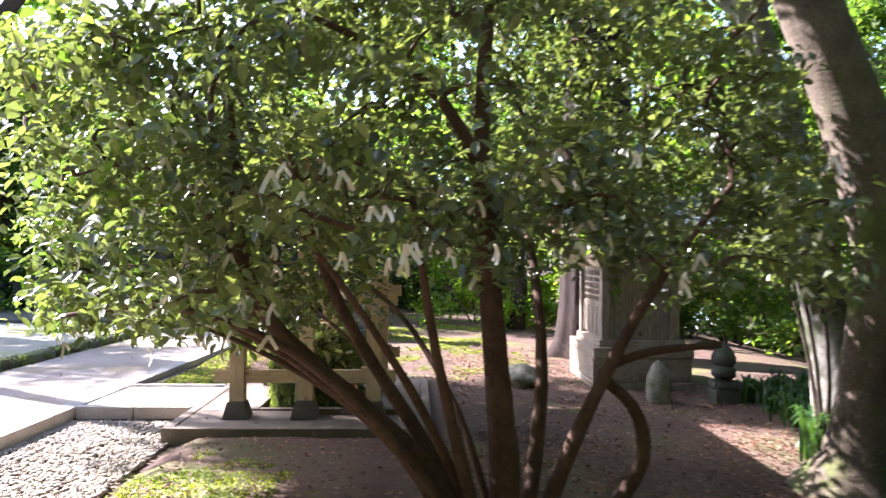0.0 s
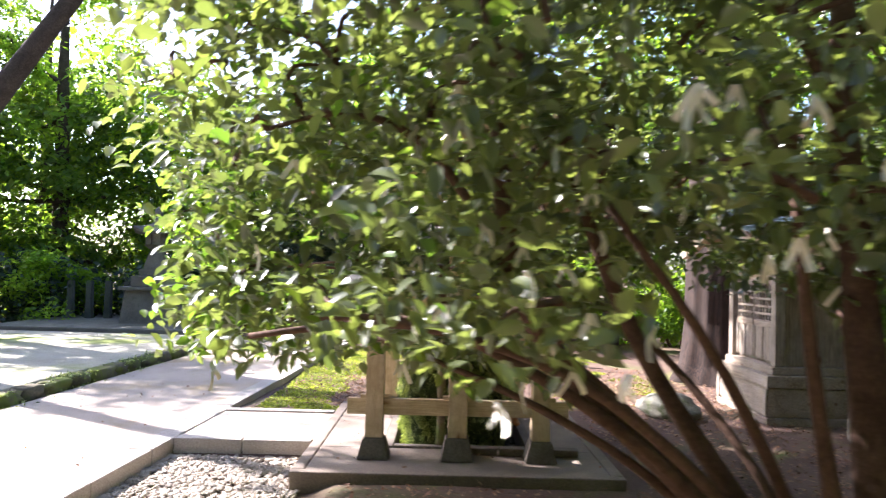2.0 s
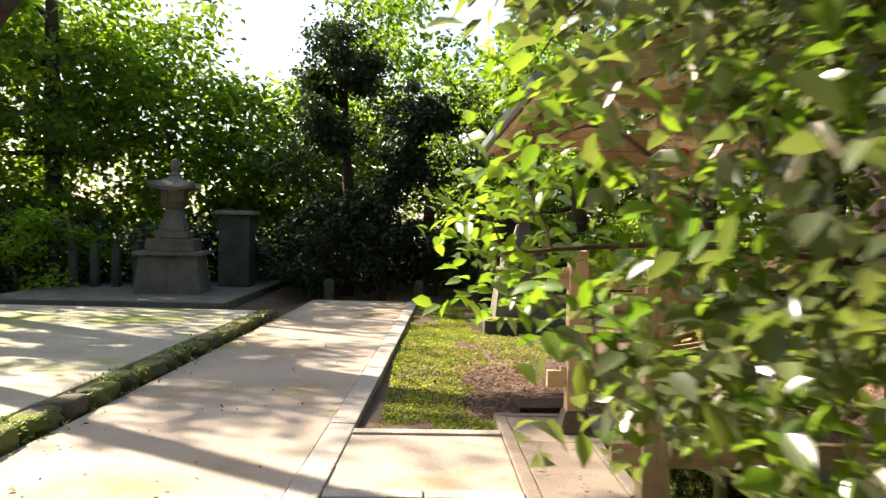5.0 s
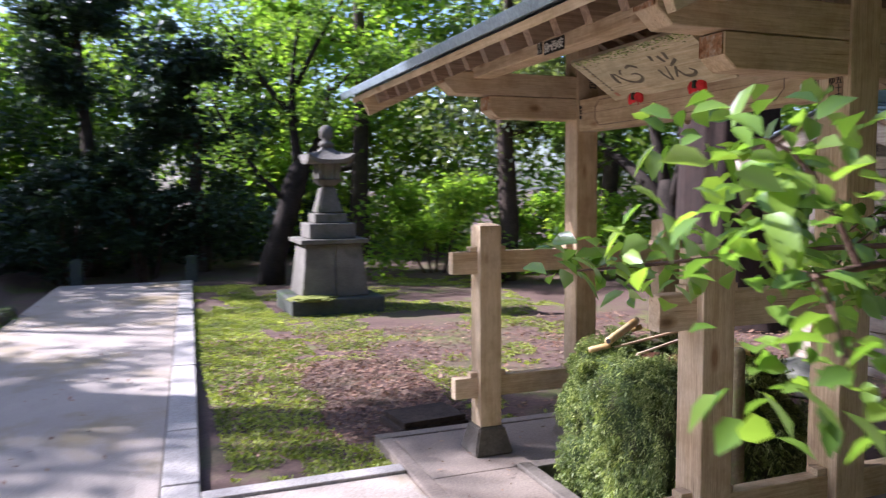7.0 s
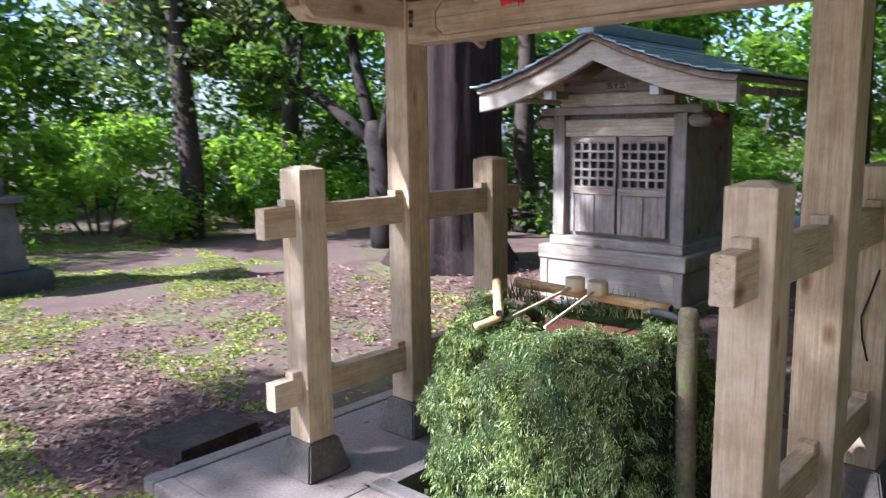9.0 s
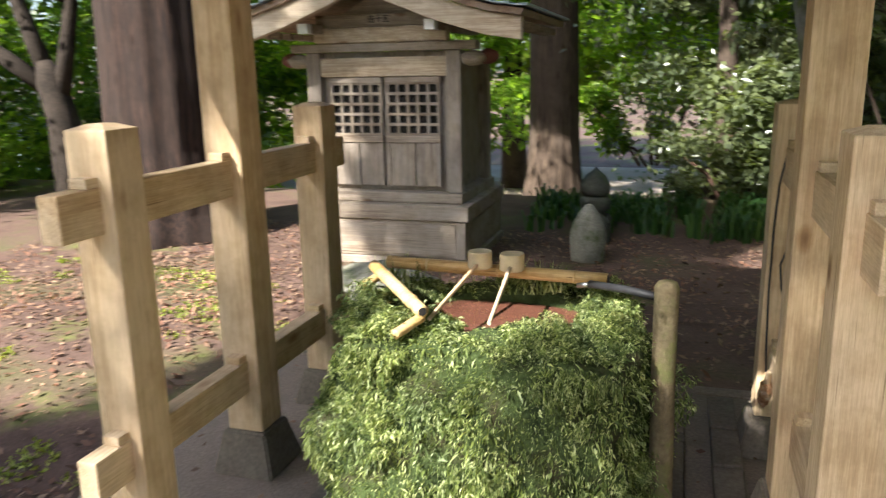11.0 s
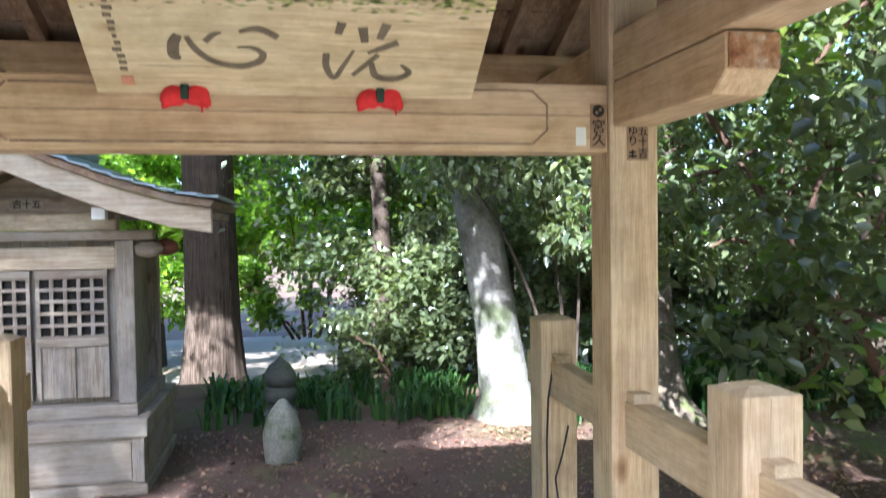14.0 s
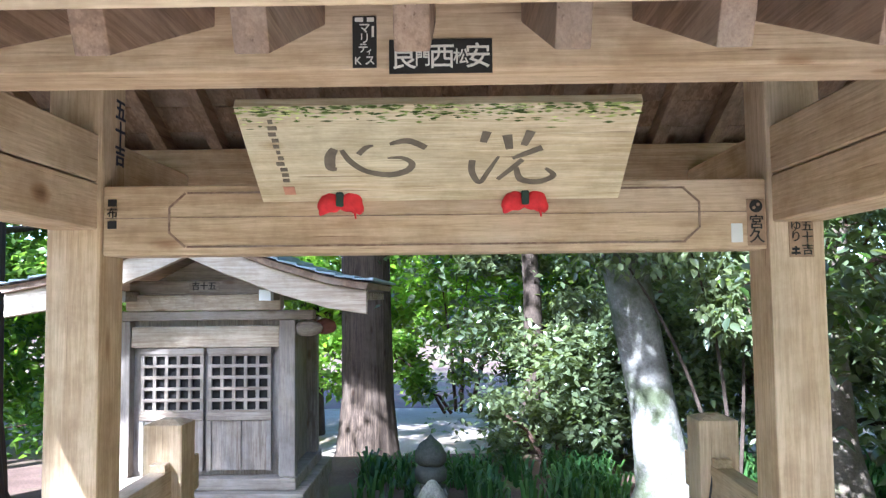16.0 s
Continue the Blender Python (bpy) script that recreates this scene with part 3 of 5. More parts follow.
        part("eave_board", box(-1.385, 1.385, y0, y1, -0.052, -0.022, 0.004, None, turn), wood_x, p)
        for k in range(8):
            a = k * (length + 0.03) / 8
            b = a + (length + 0.03) / 8 + 0.03
            y0, y1 = (a, b) if s > 0 else (-b, -a)
            lift = Matrix.Translation((0, 0, 0.001 * (8 - k)))
            part("roof_course", box(-1.42, 1.42, y0, y1, -0.024 + 0.012 * (1 if k % 2 else 0.5), 0.014 + 0.012 * (1 if k % 2 else 0.5), 0.004, None, turn @ lift), copper, p)
    for sx in (-1, 1):
        for s in (-1, 1):
            turn = Matrix.Translation((0, 0, 2.56)) @ Matrix.Rotation(-s * slope, 4, "X") if s > 0 else Matrix.Translation((0, 0, 2.56)) @ Matrix.Rotation(slope, 4, "X")
            y0, y1 = (0.0, 1.30) if s > 0 else (-1.30, 0.0)
            part("barge_board", box(sx * 1.37 - 0.018, sx * 1.37 + 0.018, y0, y1, -0.15, -0.026, 0.004, None, turn), wood_y, p)
    part("ridge_cap", box(-1.46, 1.46, -0.10, 0.10, 2.55, 2.68, 0.02), copper, p)
    return p


pavilion()


def lettering(text, size, m, mat, parent, bold=0.0, name="lettering"):
    c = bpy.data.curves.new(name, "FONT")
    c.body, c.size, c.extrude, c.align_x, c.align_y, c.offset, c.space_line = text, size, 0.0008, "CENTER", "CENTER", bold, 0.86
    c.materials.append(mat)
    o = new(name, c)
    o.parent = parent
    o.matrix_basis = m
    return o


HEART = [([(600, 264), (590, 278), (588, 296), (598, 300)], [8, 11, 11, 4]), ([(612, 266), (624, 286), (650, 304), (690, 311), (722, 304), (732, 291), (716, 281), (690, 281)], [5, 7, 7, 8, 8, 7, 5, 2]),
         ([(640, 274), (654, 263), (668, 259)], [6, 6, 2]), ([(696, 257), (728, 252), (758, 264)], [4, 8, 7])]
WASH = [([(862, 238), (856, 256)], [9, 7]), ([(838, 286), (838, 308), (852, 327), (868, 305), (884, 280)], [7, 7, 6, 5, 3]), ([(896, 244), (902, 268)], [10, 7]), ([(936, 238), (926, 262)], [10, 7]),
        ([(958, 266), (930, 276), (908, 284)], [8, 7, 4]), ([(926, 286), (906, 304), (884, 322)], [6, 6, 5]), ([(916, 300), (926, 322), (958, 327), (984, 316), (968, 302)], [5, 8, 8, 7, 3])]


def brush(pts, widths):
    """A flat ink stroke of changing width on the board's face."""
    bm = bmesh.new()
    co = []
    for x, y in pts:
        co.append(Vector(((x - 780) * 0.00131, -0.0131, 0.315 - (y - 195) * 0.00188)))
    fine, wid = [], []
    for i in range(len(co) - 1):
        p0, p1, p2, p3 = co[max(i - 1, 0)], co[i], co[i + 1], co[min(i + 2, len(co) - 1)]
        for k in range(6):
            t = k / 6
            fine.append(0.5 * (2 * p1 + (p2 - p0) * t + (2 * p0 - 5 * p1 + 4 * p2 - p3) * t * t + (3 * p1 - p0 - 3 * p2 + p3) * t ** 3))
            wid.append(widths[i] + (widths[i + 1] - widths[i]) * t)
    fine.append(co[-1])
    wid.append(widths[-1])
    rows = []
    for i, p in enumerate(fine):
        d = (fine[min(i + 1, len(fine) - 1)] - fine[max(i - 1, 0)]).normalized()
        n = Vector((-d.z, 0, d.x)) * wid[i] * 0.00115
        rows.append((bm.verts.new(p - n), bm.verts.new(p + n)))
    for a, b in zip(rows, rows[1:]):
        bm.faces.new((a[0], a[1], b[1], b[0]))
    return bm


def sign_board():
    e = thing("sign_board", "pale wooden board with two brushed characters", "sign", Matrix.Translation((0.018, -0.085, 1.915)) @ Matrix.Rotation(radians(57), 4, "X"))
    part("board", box(-0.435, 0.435, -0.012, 0.012, 0.0, 0.315, 0.003), sign_wood, e)
    for strokes in (HEART, WASH):
        for pts, wd in strokes:
            part("brush_stroke", brush(pts, wd), grey_ink, e)
    rng = random.Random(5)
    for k in range(11):
        part("small_writing", box(-0.372 + rng.uniform(-0.004, 0.004), -0.357 + rng.uniform(-0.004, 0.004), -0.0135, -0.0121, 0.075 + k * 0.019, 0.086 + k * 0.019, 0), grey_ink, e)
    part("red_seal", box(-0.375, -0.348, -0.0135, -0.0121, 0.030, 0.058, 0), faded_red, e, "faded red seal")
    part("moss_edge", moss_strip(), fern_mat, e, "green algae on the upper edge")
    return e


def moss_strip():
    bm = bmesh.new()
    rng = random.Random(9)
    for k in range(420):
        x = rng.uniform(-0.43, 0.43)
        z = 0.315 - abs(rng.gauss(0, 0.022))
        w, h = rng.uniform(0.004, 0.016), rng.uniform(0.001, 0.004)
        vs = [bm.verts.new((x + a * w, -0.0128, z + b * h)) for a, b in ((-1, 0), (0, -1), (1, 0), (0, 1))]
        bm.faces.new(vs)
    return bm


def red_bow(x):
    e = thing("red_cloth_bow", "red cloth bow with a dark knot below the sign", "bow", Matrix.Translation((x, -0.105, 1.905)), group="red bows below the sign")
    for s in (-1, 1):
        bm = stone_lump(0.032, 0.018, 0.026, 0.18, 2.0, 3 + s, 3)
        for v in bm.verts:
            v.co.z -= 0.012 * (abs(v.co.x) / 0.03)
            v.co.z *= 1 + 0.25 * s * v.co.x / 0.03
        bm.transform(Matrix.Translation((s * 0.024, 0, 0)))
        part("loop", bm, red_cloth, e, smooth=True)
    part("knot", box(-0.009, 0.009, -0.024, 0.0, -0.016, 0.018, 0.004), green_knot, e, "dark green knot")
    part("tail", tube([(0.03, -0.012, -0.01), (0.036, -0.012, -0.03), (0.038, -0.012, -0.045)], [0.003, 0.003, 0.002], 6), red_cloth, e)
    return e


red_bow(-0.224)
red_bow(0.223)


def paper_tag(x, y, z, w, h, plate, text, size, colour, label, extra=None):
    e = thing("name_slip", label, "name slip", Matrix.Translation((x, y, z)), group="pasted name slips")
    if plate:
        part("slip", box(-w / 2, w / 2, -0.0012, 0.0012, -h / 2, h / 2, 0), plate, e)
    flat = Matrix.Rotation(radians(90), 4, "X")
    for t, dx, dz, k in text:
        lettering(t, size * k, Matrix.Translation((dx, -0.0024, dz)) @ flat, colour, e, 0.00022 * size / 0.03)
    for x0, x1, z0, z1 in extra or ():
        part("unreadable_character", box(x0, x1, -0.003, -0.0014, z0, z1, 0), colour, e)
    return e


SY = -0.6968
paper_tag(0.029, SY, 2.070, 0.172, 0.058, ink, [("良", -0.062, -0.004, 1.0), ("西", 0.002, -0.003, 1.0), ("松", 0.034, -0.003, 0.6), ("安", 0.062, -0.003, 1.0), ("門", -0.030, -0.006, 0.6)], 0.045, paper, "black name slip with white characters on the purlin")
paper_tag(-0.098, SY, 2.096, 0.040, 0.088, ink, [("マ", 0, 0.022, 1), ("リ", 0.0, 0.004, 1), ("テ", -0.002, -0.012, 0.9), ("ィ", 0.008, -0.017, 0.6), ("ス", 0.009, -0.033, 0.9), ("K", -0.011, -0.033, 0.9)], 0.020, paper, "narrow black name slip with white writing", [(-0.016, -0.002, 0.034, 0.041), (0.004, 0.016, 0.034, 0.041), (0.012, 0.016, 0.008, 0.026)])
paper_tag(0.799, -0.0595, 1.846, 0.044, 0.116, brown_slip, [("宮", 0, -0.002, 1.0), ("久", 0, -0.036, 1.0)], 0.038, ink, "brown name slip with black characters on the beam")
paper_tag(0.904, -0.0695, 1.803, 0.060, 0.090, brown_slip, [("五", 0.014, 0.030, 1), ("十", 0.014, 0.002, 1), ("吉", 0.014, -0.028, 1), ("ゆ", -0.014, 0.030, 1), ("り", -0.014, 0.004, 1)], 0.029, ink, "brown name slip with black characters on the post", [(-0.026, -0.004, -0.038, -0.032), (-0.024, -0.006, -0.028, -0.022), (-0.017, -0.013, -0.040, -0.018)])
paper_tag(-0.802, -0.0595, 1.885, 0.03, 0.08, None, [("布", 0, 0, 1.0)], 0.028, ink, "small black characters pasted on the beam", [(-0.011, 0.011, 0.018, 0.036), (-0.011, 0.011, -0.038, -0.018)])
paper_tag(0.751, -0.0595, 1.820, 0.028, 0.047, white_paint, [], 0.02, ink, "small blank white sticker on the beam")
seal = part("swirl_mark", lathe([(0.016, 0.0), (0.016, 0.0012)], 20), ink, None)
tagged(seal, "round black swirl mark above pasted characters", "mark")
for dx, dy in ((0.005, 0.004), (-0.005, -0.004)):
    part("pale_comma", lathe([(0.0042, 0.0), (0.0042, 0.0016)], 12), brown_slip, seal).matrix_basis = Matrix.Translation((dx, dy, 0.0003))
seal.matrix_basis = Matrix.Translation((0.799, -0.0608, 1.886)) @ Matrix.Rotation(radians(90), 4, "X")
slip = thing("name_slip", "tall dark blue characters pasted on the post", "name slip", Matrix.Translation((-A + 0.0695, 0.03, 2.105)) @ Matrix.Rotation(radians(90), 4, "Z"), group="pasted name slips")
for t, dz in (("五", 0.06), ("十", 0.0), ("吉", -0.06)):
    lettering(t, 0.062, Matrix.Translation((0, -0.001, dz)) @ Matrix.Rotation(radians(90), 4, "X"), blue_ink, slip, 0.001)
slip = thing("name_slip", "small wooden slip with three characters on the gable", "name slip", Matrix.Translation((-1.60, 3.11, 1.755)), group="pasted name slips")
part("slip", box(-0.10, 0.10, -0.004, 0.0, -0.035, 0.035, 0.002), old_x, slip)
for t, dx in (("吉", -0.055), ("十", 0.0), ("五", 0.055)):
    lettering(t, 0.058, Matrix.Translation((dx, -0.0055, 0)) @ Matrix.Rotation(radians(90), 4, "X"), ink, slip, 0.001)

sign_board()


def lumpy_basin():
    e = thing("stone_basin", "stone water basin thickly overgrown with green moss", "basin")
    bm = bmesh.new()
    bmesh.ops.create_cube(bm, size=2)
    bmesh.ops.subdivide_edges(bm, edges=bm.edges[:], cuts=26, use_grid_fill=True)
    for v in bm.verts:
        p = v.co.copy()
        q = p.normalized()
        p = p * 0.52 + q * 1.18 * 0.48
        n = noise.noise(p * 1.6 + Vector((2, 0, 1))) * 0.18 + noise.noise(p * 3.4) * 0.13 + noise.noise(p * 8.0) * 0.05
        x = p.x * 0.455 * (1 + n)
        y = p.y * 0.37 * (1 + n)
        z = 0.29 + 0.385 * p.z + 0.03 * noise.noise(p * 3.0)
        if p.z > 0.5:
            d = (x / 0.33) ** 2 + ((y - 0.03) / 0.225) ** 2
            if d < 1.15:
                z -= 0.15 * min(1, (1.15 - d) / 0.3)
        v.co = Vector((x - 0.005, y - 0.02, max(z, -0.13)))
    bmesh.ops.triangulate(bm, faces=bm.faces[:])
    bm.normal_update()
    tri = np.array([[l.vert.co[:] for l in f.loops] for f in bm.faces])
    nr = np.array([f.normal[:] for f in bm.faces])
    part("stone_block", bm, basin_moss, e, smooth=True)
    part("water", box(-0.34, 0.33, -0.21, 0.24, 0.585, 0.612, 0.0), water_mat, e, "still dark water")
    rng = np.random.default_rng(4)
    mid = tri.mean(1)
    area = np.linalg.norm(np.cross(tri[:, 1] - tri[:, 0], tri[:, 2] - tri[:, 0]), axis=1) / 2
    bare = ((mid[:, 0] / 0.325) ** 2 + ((mid[:, 1] - 0.015) / 0.235) ** 2 < 1.0) & (mid[:, 2] > 0.45)
    lump = np.array([noise.noise(Vector(m * 6)) + 0.5 * noise.noise(Vector(m * 15)) for m in mid])
    right = (mid[:, 0] > 0.40) & (nr[:, 0] > 0.6)
    area = area * np.where(bare | (mid[:, 2] < -0.1), 0, 1) * np.clip(0.45 + lump * 2.0 + 0.7 * (mid[:, 2] > 0.55), 0.22, 1.2) * np.where(right, 0.25, 1)
    k = 230000
    pick = rng.choice(len(tri), k, p=area / area.sum())
    u = rng.uniform(0, 1, (k, 2))
    u = np.where(u.sum(1, keepdims=True) > 1, 1 - u, u)
    t = tri[pick]
    pos = t[:, 0] + u[:, :1] * (t[:, 1] - t[:, 0]) + u[:, 1:] * (t[:, 2] - t[:, 0])
    puff = np.clip(lump[pick] + 0.35, 0, 1)[:, None] * 0.10 * rng.uniform(0, 1, (k, 1)) ** 0.7
    d = nr[pick] * 0.55 + rng.normal(0, 0.55, (k, 3)) + np.array([0, 0, -0.55])
    d /= np.linalg.norm(d, axis=1)[:, None]
    pos = pos + nr[pick] * puff - d * 0.004
    side = np.cross(d, rng.normal(0, 1, (k, 3)))
    side /= np.linalg.norm(side, axis=1)[:, None]
    up = np.cross(side, d)
    L = rng.uniform(0.006, 0.017, (k, 1)) * np.where(rng.uniform(0, 1, (k, 1)) < 0.08, 2.0, 1.0)
    w = L * rng.uniform(0.07, 0.17, (k, 1))
    v = np.stack([pos, pos + d * L * 0.5 + side * w + up * w * 0.4, pos + d * L - np.array([0, 0, 1]) * L * 0.3, pos + d * L * 0.5 - side * w + up * w * 0.4], 1).reshape(-1, 3)
    i = np.arange(k) * 4
    f = np.concatenate([np.stack([i, i + 1, i + 2], 1), np.stack([i, i + 2, i + 3], 1)])
    fast_mesh("moss_cover", v, f, fern_mat, e)
    # thin seedlings on the rim
    k = 160
    a = rng.uniform(0, 6.28, k)
    p = np.stack([-0.15 + 0.30 * np.cos(a) * rng.uniform(0.9, 1.1, k), 0.22 + 0.07 * np.sin(a), np.full(k, 0.66)], 1)
    q = p + np.stack([rng.normal(0, 0.03, k), rng.normal(0, 0.03, k), rng.uniform(0.05, 0.12, k)], 1)
    sd = np.stack([np.cos(a), np.sin(a), np.zeros(k)], 1) * 0.004
    v = np.stack([p - sd, p + sd, q], 1).reshape(-1, 3)
    fast_mesh("fine_grass", v, np.arange(k * 3).reshape(-1, 3), fern_mat, e)
    return e


def water_material():
    m, n, l, b = base_material("water", 0.05, spec=0.8)
    b.inputs["Base Color"].default_value = (0.13, 0.055, 0.036, 1)
    add_bump(n, l, b, noise_node(n, l, coords(n), 12, 2), 0.08, 0.01)
    return m


water_mat = water_material()
lumpy_basin()


def pole(name, a, b, r, mat, label, category, nodes=0, rough=0.02):
    """A straight pole with rings at its nodes, as one thing."""
    e = thing(name, label, category)
    a, b = Vector(a), Vector(b)
    n = 12
    pts, rad = [], []
    for i in range(n + 1):
        t = i / n
        pts.append(a.lerp(b, t))
        rad.append(r * (1 - 0.06 * t))
    part("culm", tube(pts, rad, 14, rough), mat, e, smooth=True)
    for i in range(nodes):
        c = a.lerp(b, (i + 0.6) / nodes)
        d = (b - a).normalized() * 0.004
        part("node", tube([c - d, c, c + d], [r * 0.98, r * 1.09, r * 0.98], 14), mat, e, smooth=True)
    # black disc paints the shade of the hollow end
    part("cut_end", tube([b, b + (b - a).normalized() * 0.002], [r * 0.62, r * 0.62], 12), shaded_inside, e)
    return e


pole("bamboo_pole", (-0.44, 0.215, 0.735), (0.33, 0.135, 0.74), 0.022, bamboo_mat, "split bamboo pole laid across the basin as ladle rest", "bamboo pole", 3)
pole("bamboo_pole", (-0.43, 0.06, 0.76), (-0.14, -0.30, 0.735), 0.020, bamboo_mat, "short bamboo pole lying on the mossy rim", "bamboo pole", 2)
pole("bamboo_pole", (-0.455, 0.00, 0.70), (-0.40, 0.075, 0.735), 0.015, bamboo_mat, "short bamboo stub propping the pole on the rim", "bamboo pole", 0)
pole("bamboo_pole", (-0.20, -0.37, 0.685), (-0.145, -0.285, 0.715), 0.015, bamboo_mat, "short bamboo stub propping the pole on the rim", "bamboo pole", 0)


def ladle(x, y, tip):
    e = thing("ladle", "wooden water ladle resting on the bamboo pole", "ladle", group="ladles on the basin")
    part("cup", lathe([(0.036, 0.0), (0.040, 0.004), (0.040, 0.052), (0.0385, 0.056), (0.034, 0.056)], 24), pale_wood, e, smooth=False).matrix_basis = Matrix.Translation((x, y, 0.755))
    part("handle", tube([(x, y - 0.02, 0.775), tip], [0.007, 0.006], 8), wood_y, e)
    return e


pale_wood = plain("pale_wood", (0.68, 0.55, 0.33), 0.6, vary=0.12)
ladle(-0.085, 0.135, (-0.13, -0.27, 0.705))
ladle(0.025, 0.125, (0.045, -0.27, 0.705))

spout = thing("water_spout", "mossy upright wooden post holding a black water pipe", "water spout")
bm = tube([(0.525, -0.12, -0.15), (0.522, -0.12, 0.2), (0.515, -0.12, 0.55), (0.513, -0.12, 0.80), (0.513, -0.12, 0.815)], [0.036, 0.034, 0.034, 0.033, 0.026], 14, 0.05)
part("post", bm, moss_wood, spout, smooth=True)
part("pipe", tube([(0.50, -0.11, 0.765), (0.40, 0.0, 0.75), (0.28, 0.09, 0.735)], [0.012, 0.012, 0.012], 10), black_plastic, spout, smooth=True)
part("spout_tip", tube([(0.285, 0.088, 0.735), (0.24, 0.10, 0.725)], [0.009, 0.008], 8), steel, spout, smooth=True)
cable = thing("cable", "thin black cable hanging down the brace post", "cable")
part("wire", tube([(0.873, 0.53, 1.12), (0.852, 0.525, 1.0), (0.846, 0.527, 0.85), (0.846, 0.525, 0.6), (0.852, 0.52, 0.42), (0.858, 0.52, 0.33)], [0.0035] * 6, 6), black_plastic, cable)
part("wire", tube([(0.925, 0.53, 0.90), (0.900, 0.525, 0.80), (0.876, 0.528, 0.72), (0.885, 0.525, 0.64), (0.905, 0.53, 0.56)], [0.0035] * 5, 6), black_plastic, cable)
brush = thing("hand_brush", "reddish-brown bristle brush hanging on the rail", "brush", pose(0.846, 0.40, 0.30, 35, 0, 0))
part("bristles", stone_lump(0.022, 0.03, 0.075, 0.25, 4, 7, 3), rot_wood, brush)
part("grip", tube([(0, 0, 0.06), (0, 0.005, 0.12)], [0.012, 0.009], 8), wood_z, brush)
for i in range(3):
    b = tagged(part("concrete_block", box(0.69, 0.79, 0.62 - i * 0.30, 0.90 - i * 0.30, 0.002, 0.055, 0.008), base_stone, None), "grey concrete block lying on the platform edge", "block", group="blocks along the drain")


# ---- small shrine ----
def small_shrine():
    e = thing("small_shrine", "small grey wooden shrine with lattice doors and copper roof", "shrine", Matrix.Translation((-1.60, 3.17, -0.055)) @ Matrix.Diagonal((1.10, 1.0, 0.99, 1.0)))
    w, d = 0.50, 0.85   # half width, depth
    part("foundation", box(-0.60, 0.60, -0.14, d + 0.14, 0.075, 0.36, 0.01), old_x, e)
    part("ground_sill", box(-0.615, 0.615, -0.155, d + 0.155, -0.09, 0.072, 0.012), old_x, e)
    part("foundation_board", box(-0.53, 0.53, -0.150, -0.141, 0.10, 0.335, 0.002), old_x, e)
    for sx in (-1, 1):
        part("corner_stile", box(sx * 0.5675 - 0.0325, sx * 0.5675 + 0.0325, -0.160, -0.1505, 0.08, 0.355, 0.002), old_z, e)
        part("side_board", box(sx * 0.604 - 0.003, sx * 0.604 + 0.003, -0.06, d + 0.06, 0.11, 0.345, 0.002), old_x, e)
    part("plinth", box(-0.62, 0.62, -0.16, d + 0.16, 0.362, 0.48, 0.012), old_x, e)
    part("sill", box(-0.56, 0.56, -0.08, d + 0.08, 0.482, 0.56, 0.01), old_x, e)
    part("wall", box(-w + 0.02, w - 0.02, 0.03, d, 0.562, 1.60, 0.004), old_z, e)
    for sx in (-1, 1):
        for y in (0.0, d - 0.04):
            part("corner_post", box(sx * w - 0.05, sx * w + 0.05, y - 0.05, y + 0.05, 0.562, 1.60, 0.008), old_z, e)
    part("lintel", box(-w + 0.051, w - 0.051, -0.035, 0.03, 1.42, 1.56, 0.008), gable_wood, e)
    part("head_beam", box(-w - 0.16, w + 0.16, -0.06, 0.06, 1.602, 1.665, 0.01), old_x, e)
    cb = box(-w + 0.03, w - 0.03, -0.085, 0.03, 1.667, 1.775, 0.02)
    bmesh.ops.subdivide_edges(cb, edges=[q for q in cb.edges if q.calc_length() > 0.5], cuts=24)
    for v in cb.verts:
        if v.co.y < 0:
            v.co.y += 0.018 * noise.noise(Vector((v.co.x * 9, v.co.z * 9, 2)))
            v.co.z += 0.010 * noise.noise(Vector((v.co.x * 7, 1, 2)))
    part("carved_beam", cb, gable_wood, e, "worn carved cloud beam")
    for sx in (-1, 1):
        part("nosing", stone_lump(0.09, 0.05, 0.055, 0.1, 2, 3, 3), old_x, e).matrix_basis = Matrix.Translation((sx * (w + 0.12), 0.0, 1.54))
        part("white_block", box(sx * 0.43 - 0.035, sx * 0.43 + 0.035, -0.34, -0.27, 1.73, 1.80, 0.004), white_paint, e, "white painted beam end")
        part("purlin", box(sx * 0.43 - 0.033, sx * 0.43 + 0.033, -0.269, d, 1.732, 1.80, 0.004), old_x, e)
        part("beam_nose", stone_lump(0.075, 0.045, 0.055, 0.12, 2, 4, 3), red_wood, e, "dark red carved beam end").matrix_basis = Matrix.Translation((sx * (w + 0.21), 0.06, 1.55))
    # lattice doors
    for sx in (-1, 1):
        door = part("door", box(sx * 0.205 - 0.195, sx * 0.205 + 0.195, -0.012, 0.012, 0.60, 0.93, 0.004), old_z, e)
        c = sx * 0.205
        for k in range(3):
            part("panel_batten", box(c - 0.18 + k * 0.18 - 0.014, c - 0.18 + k * 0.18 + 0.014, -0.024, -0.013, 0.60, 0.93, 0.003), old_z, door)
        part("door_rail", box(c - 0.195, c + 0.195, -0.024, 0.016, 0.932, 0.985, 0.003), old_x, door)
        part("door_rail", box(c - 0.195, c + 0.195, -0.024, 0.016, 1.375, 1.415, 0.003), old_x, door)
        # black sheet stands in for the unlit room behind the lattice
        part("shade_backing", box(c - 0.18, c + 0.18, 0.018, 0.026, 0.985, 1.375, 0), shaded_inside, door)
        for k in range(6):
            part("lattice_bar", box(c - 0.18 + k * 0.072 - 0.0105, c - 0.18 + k * 0.072 + 0.0105, -0.010, 0.008, 0.985, 1.375, 0.002), old_z, door)
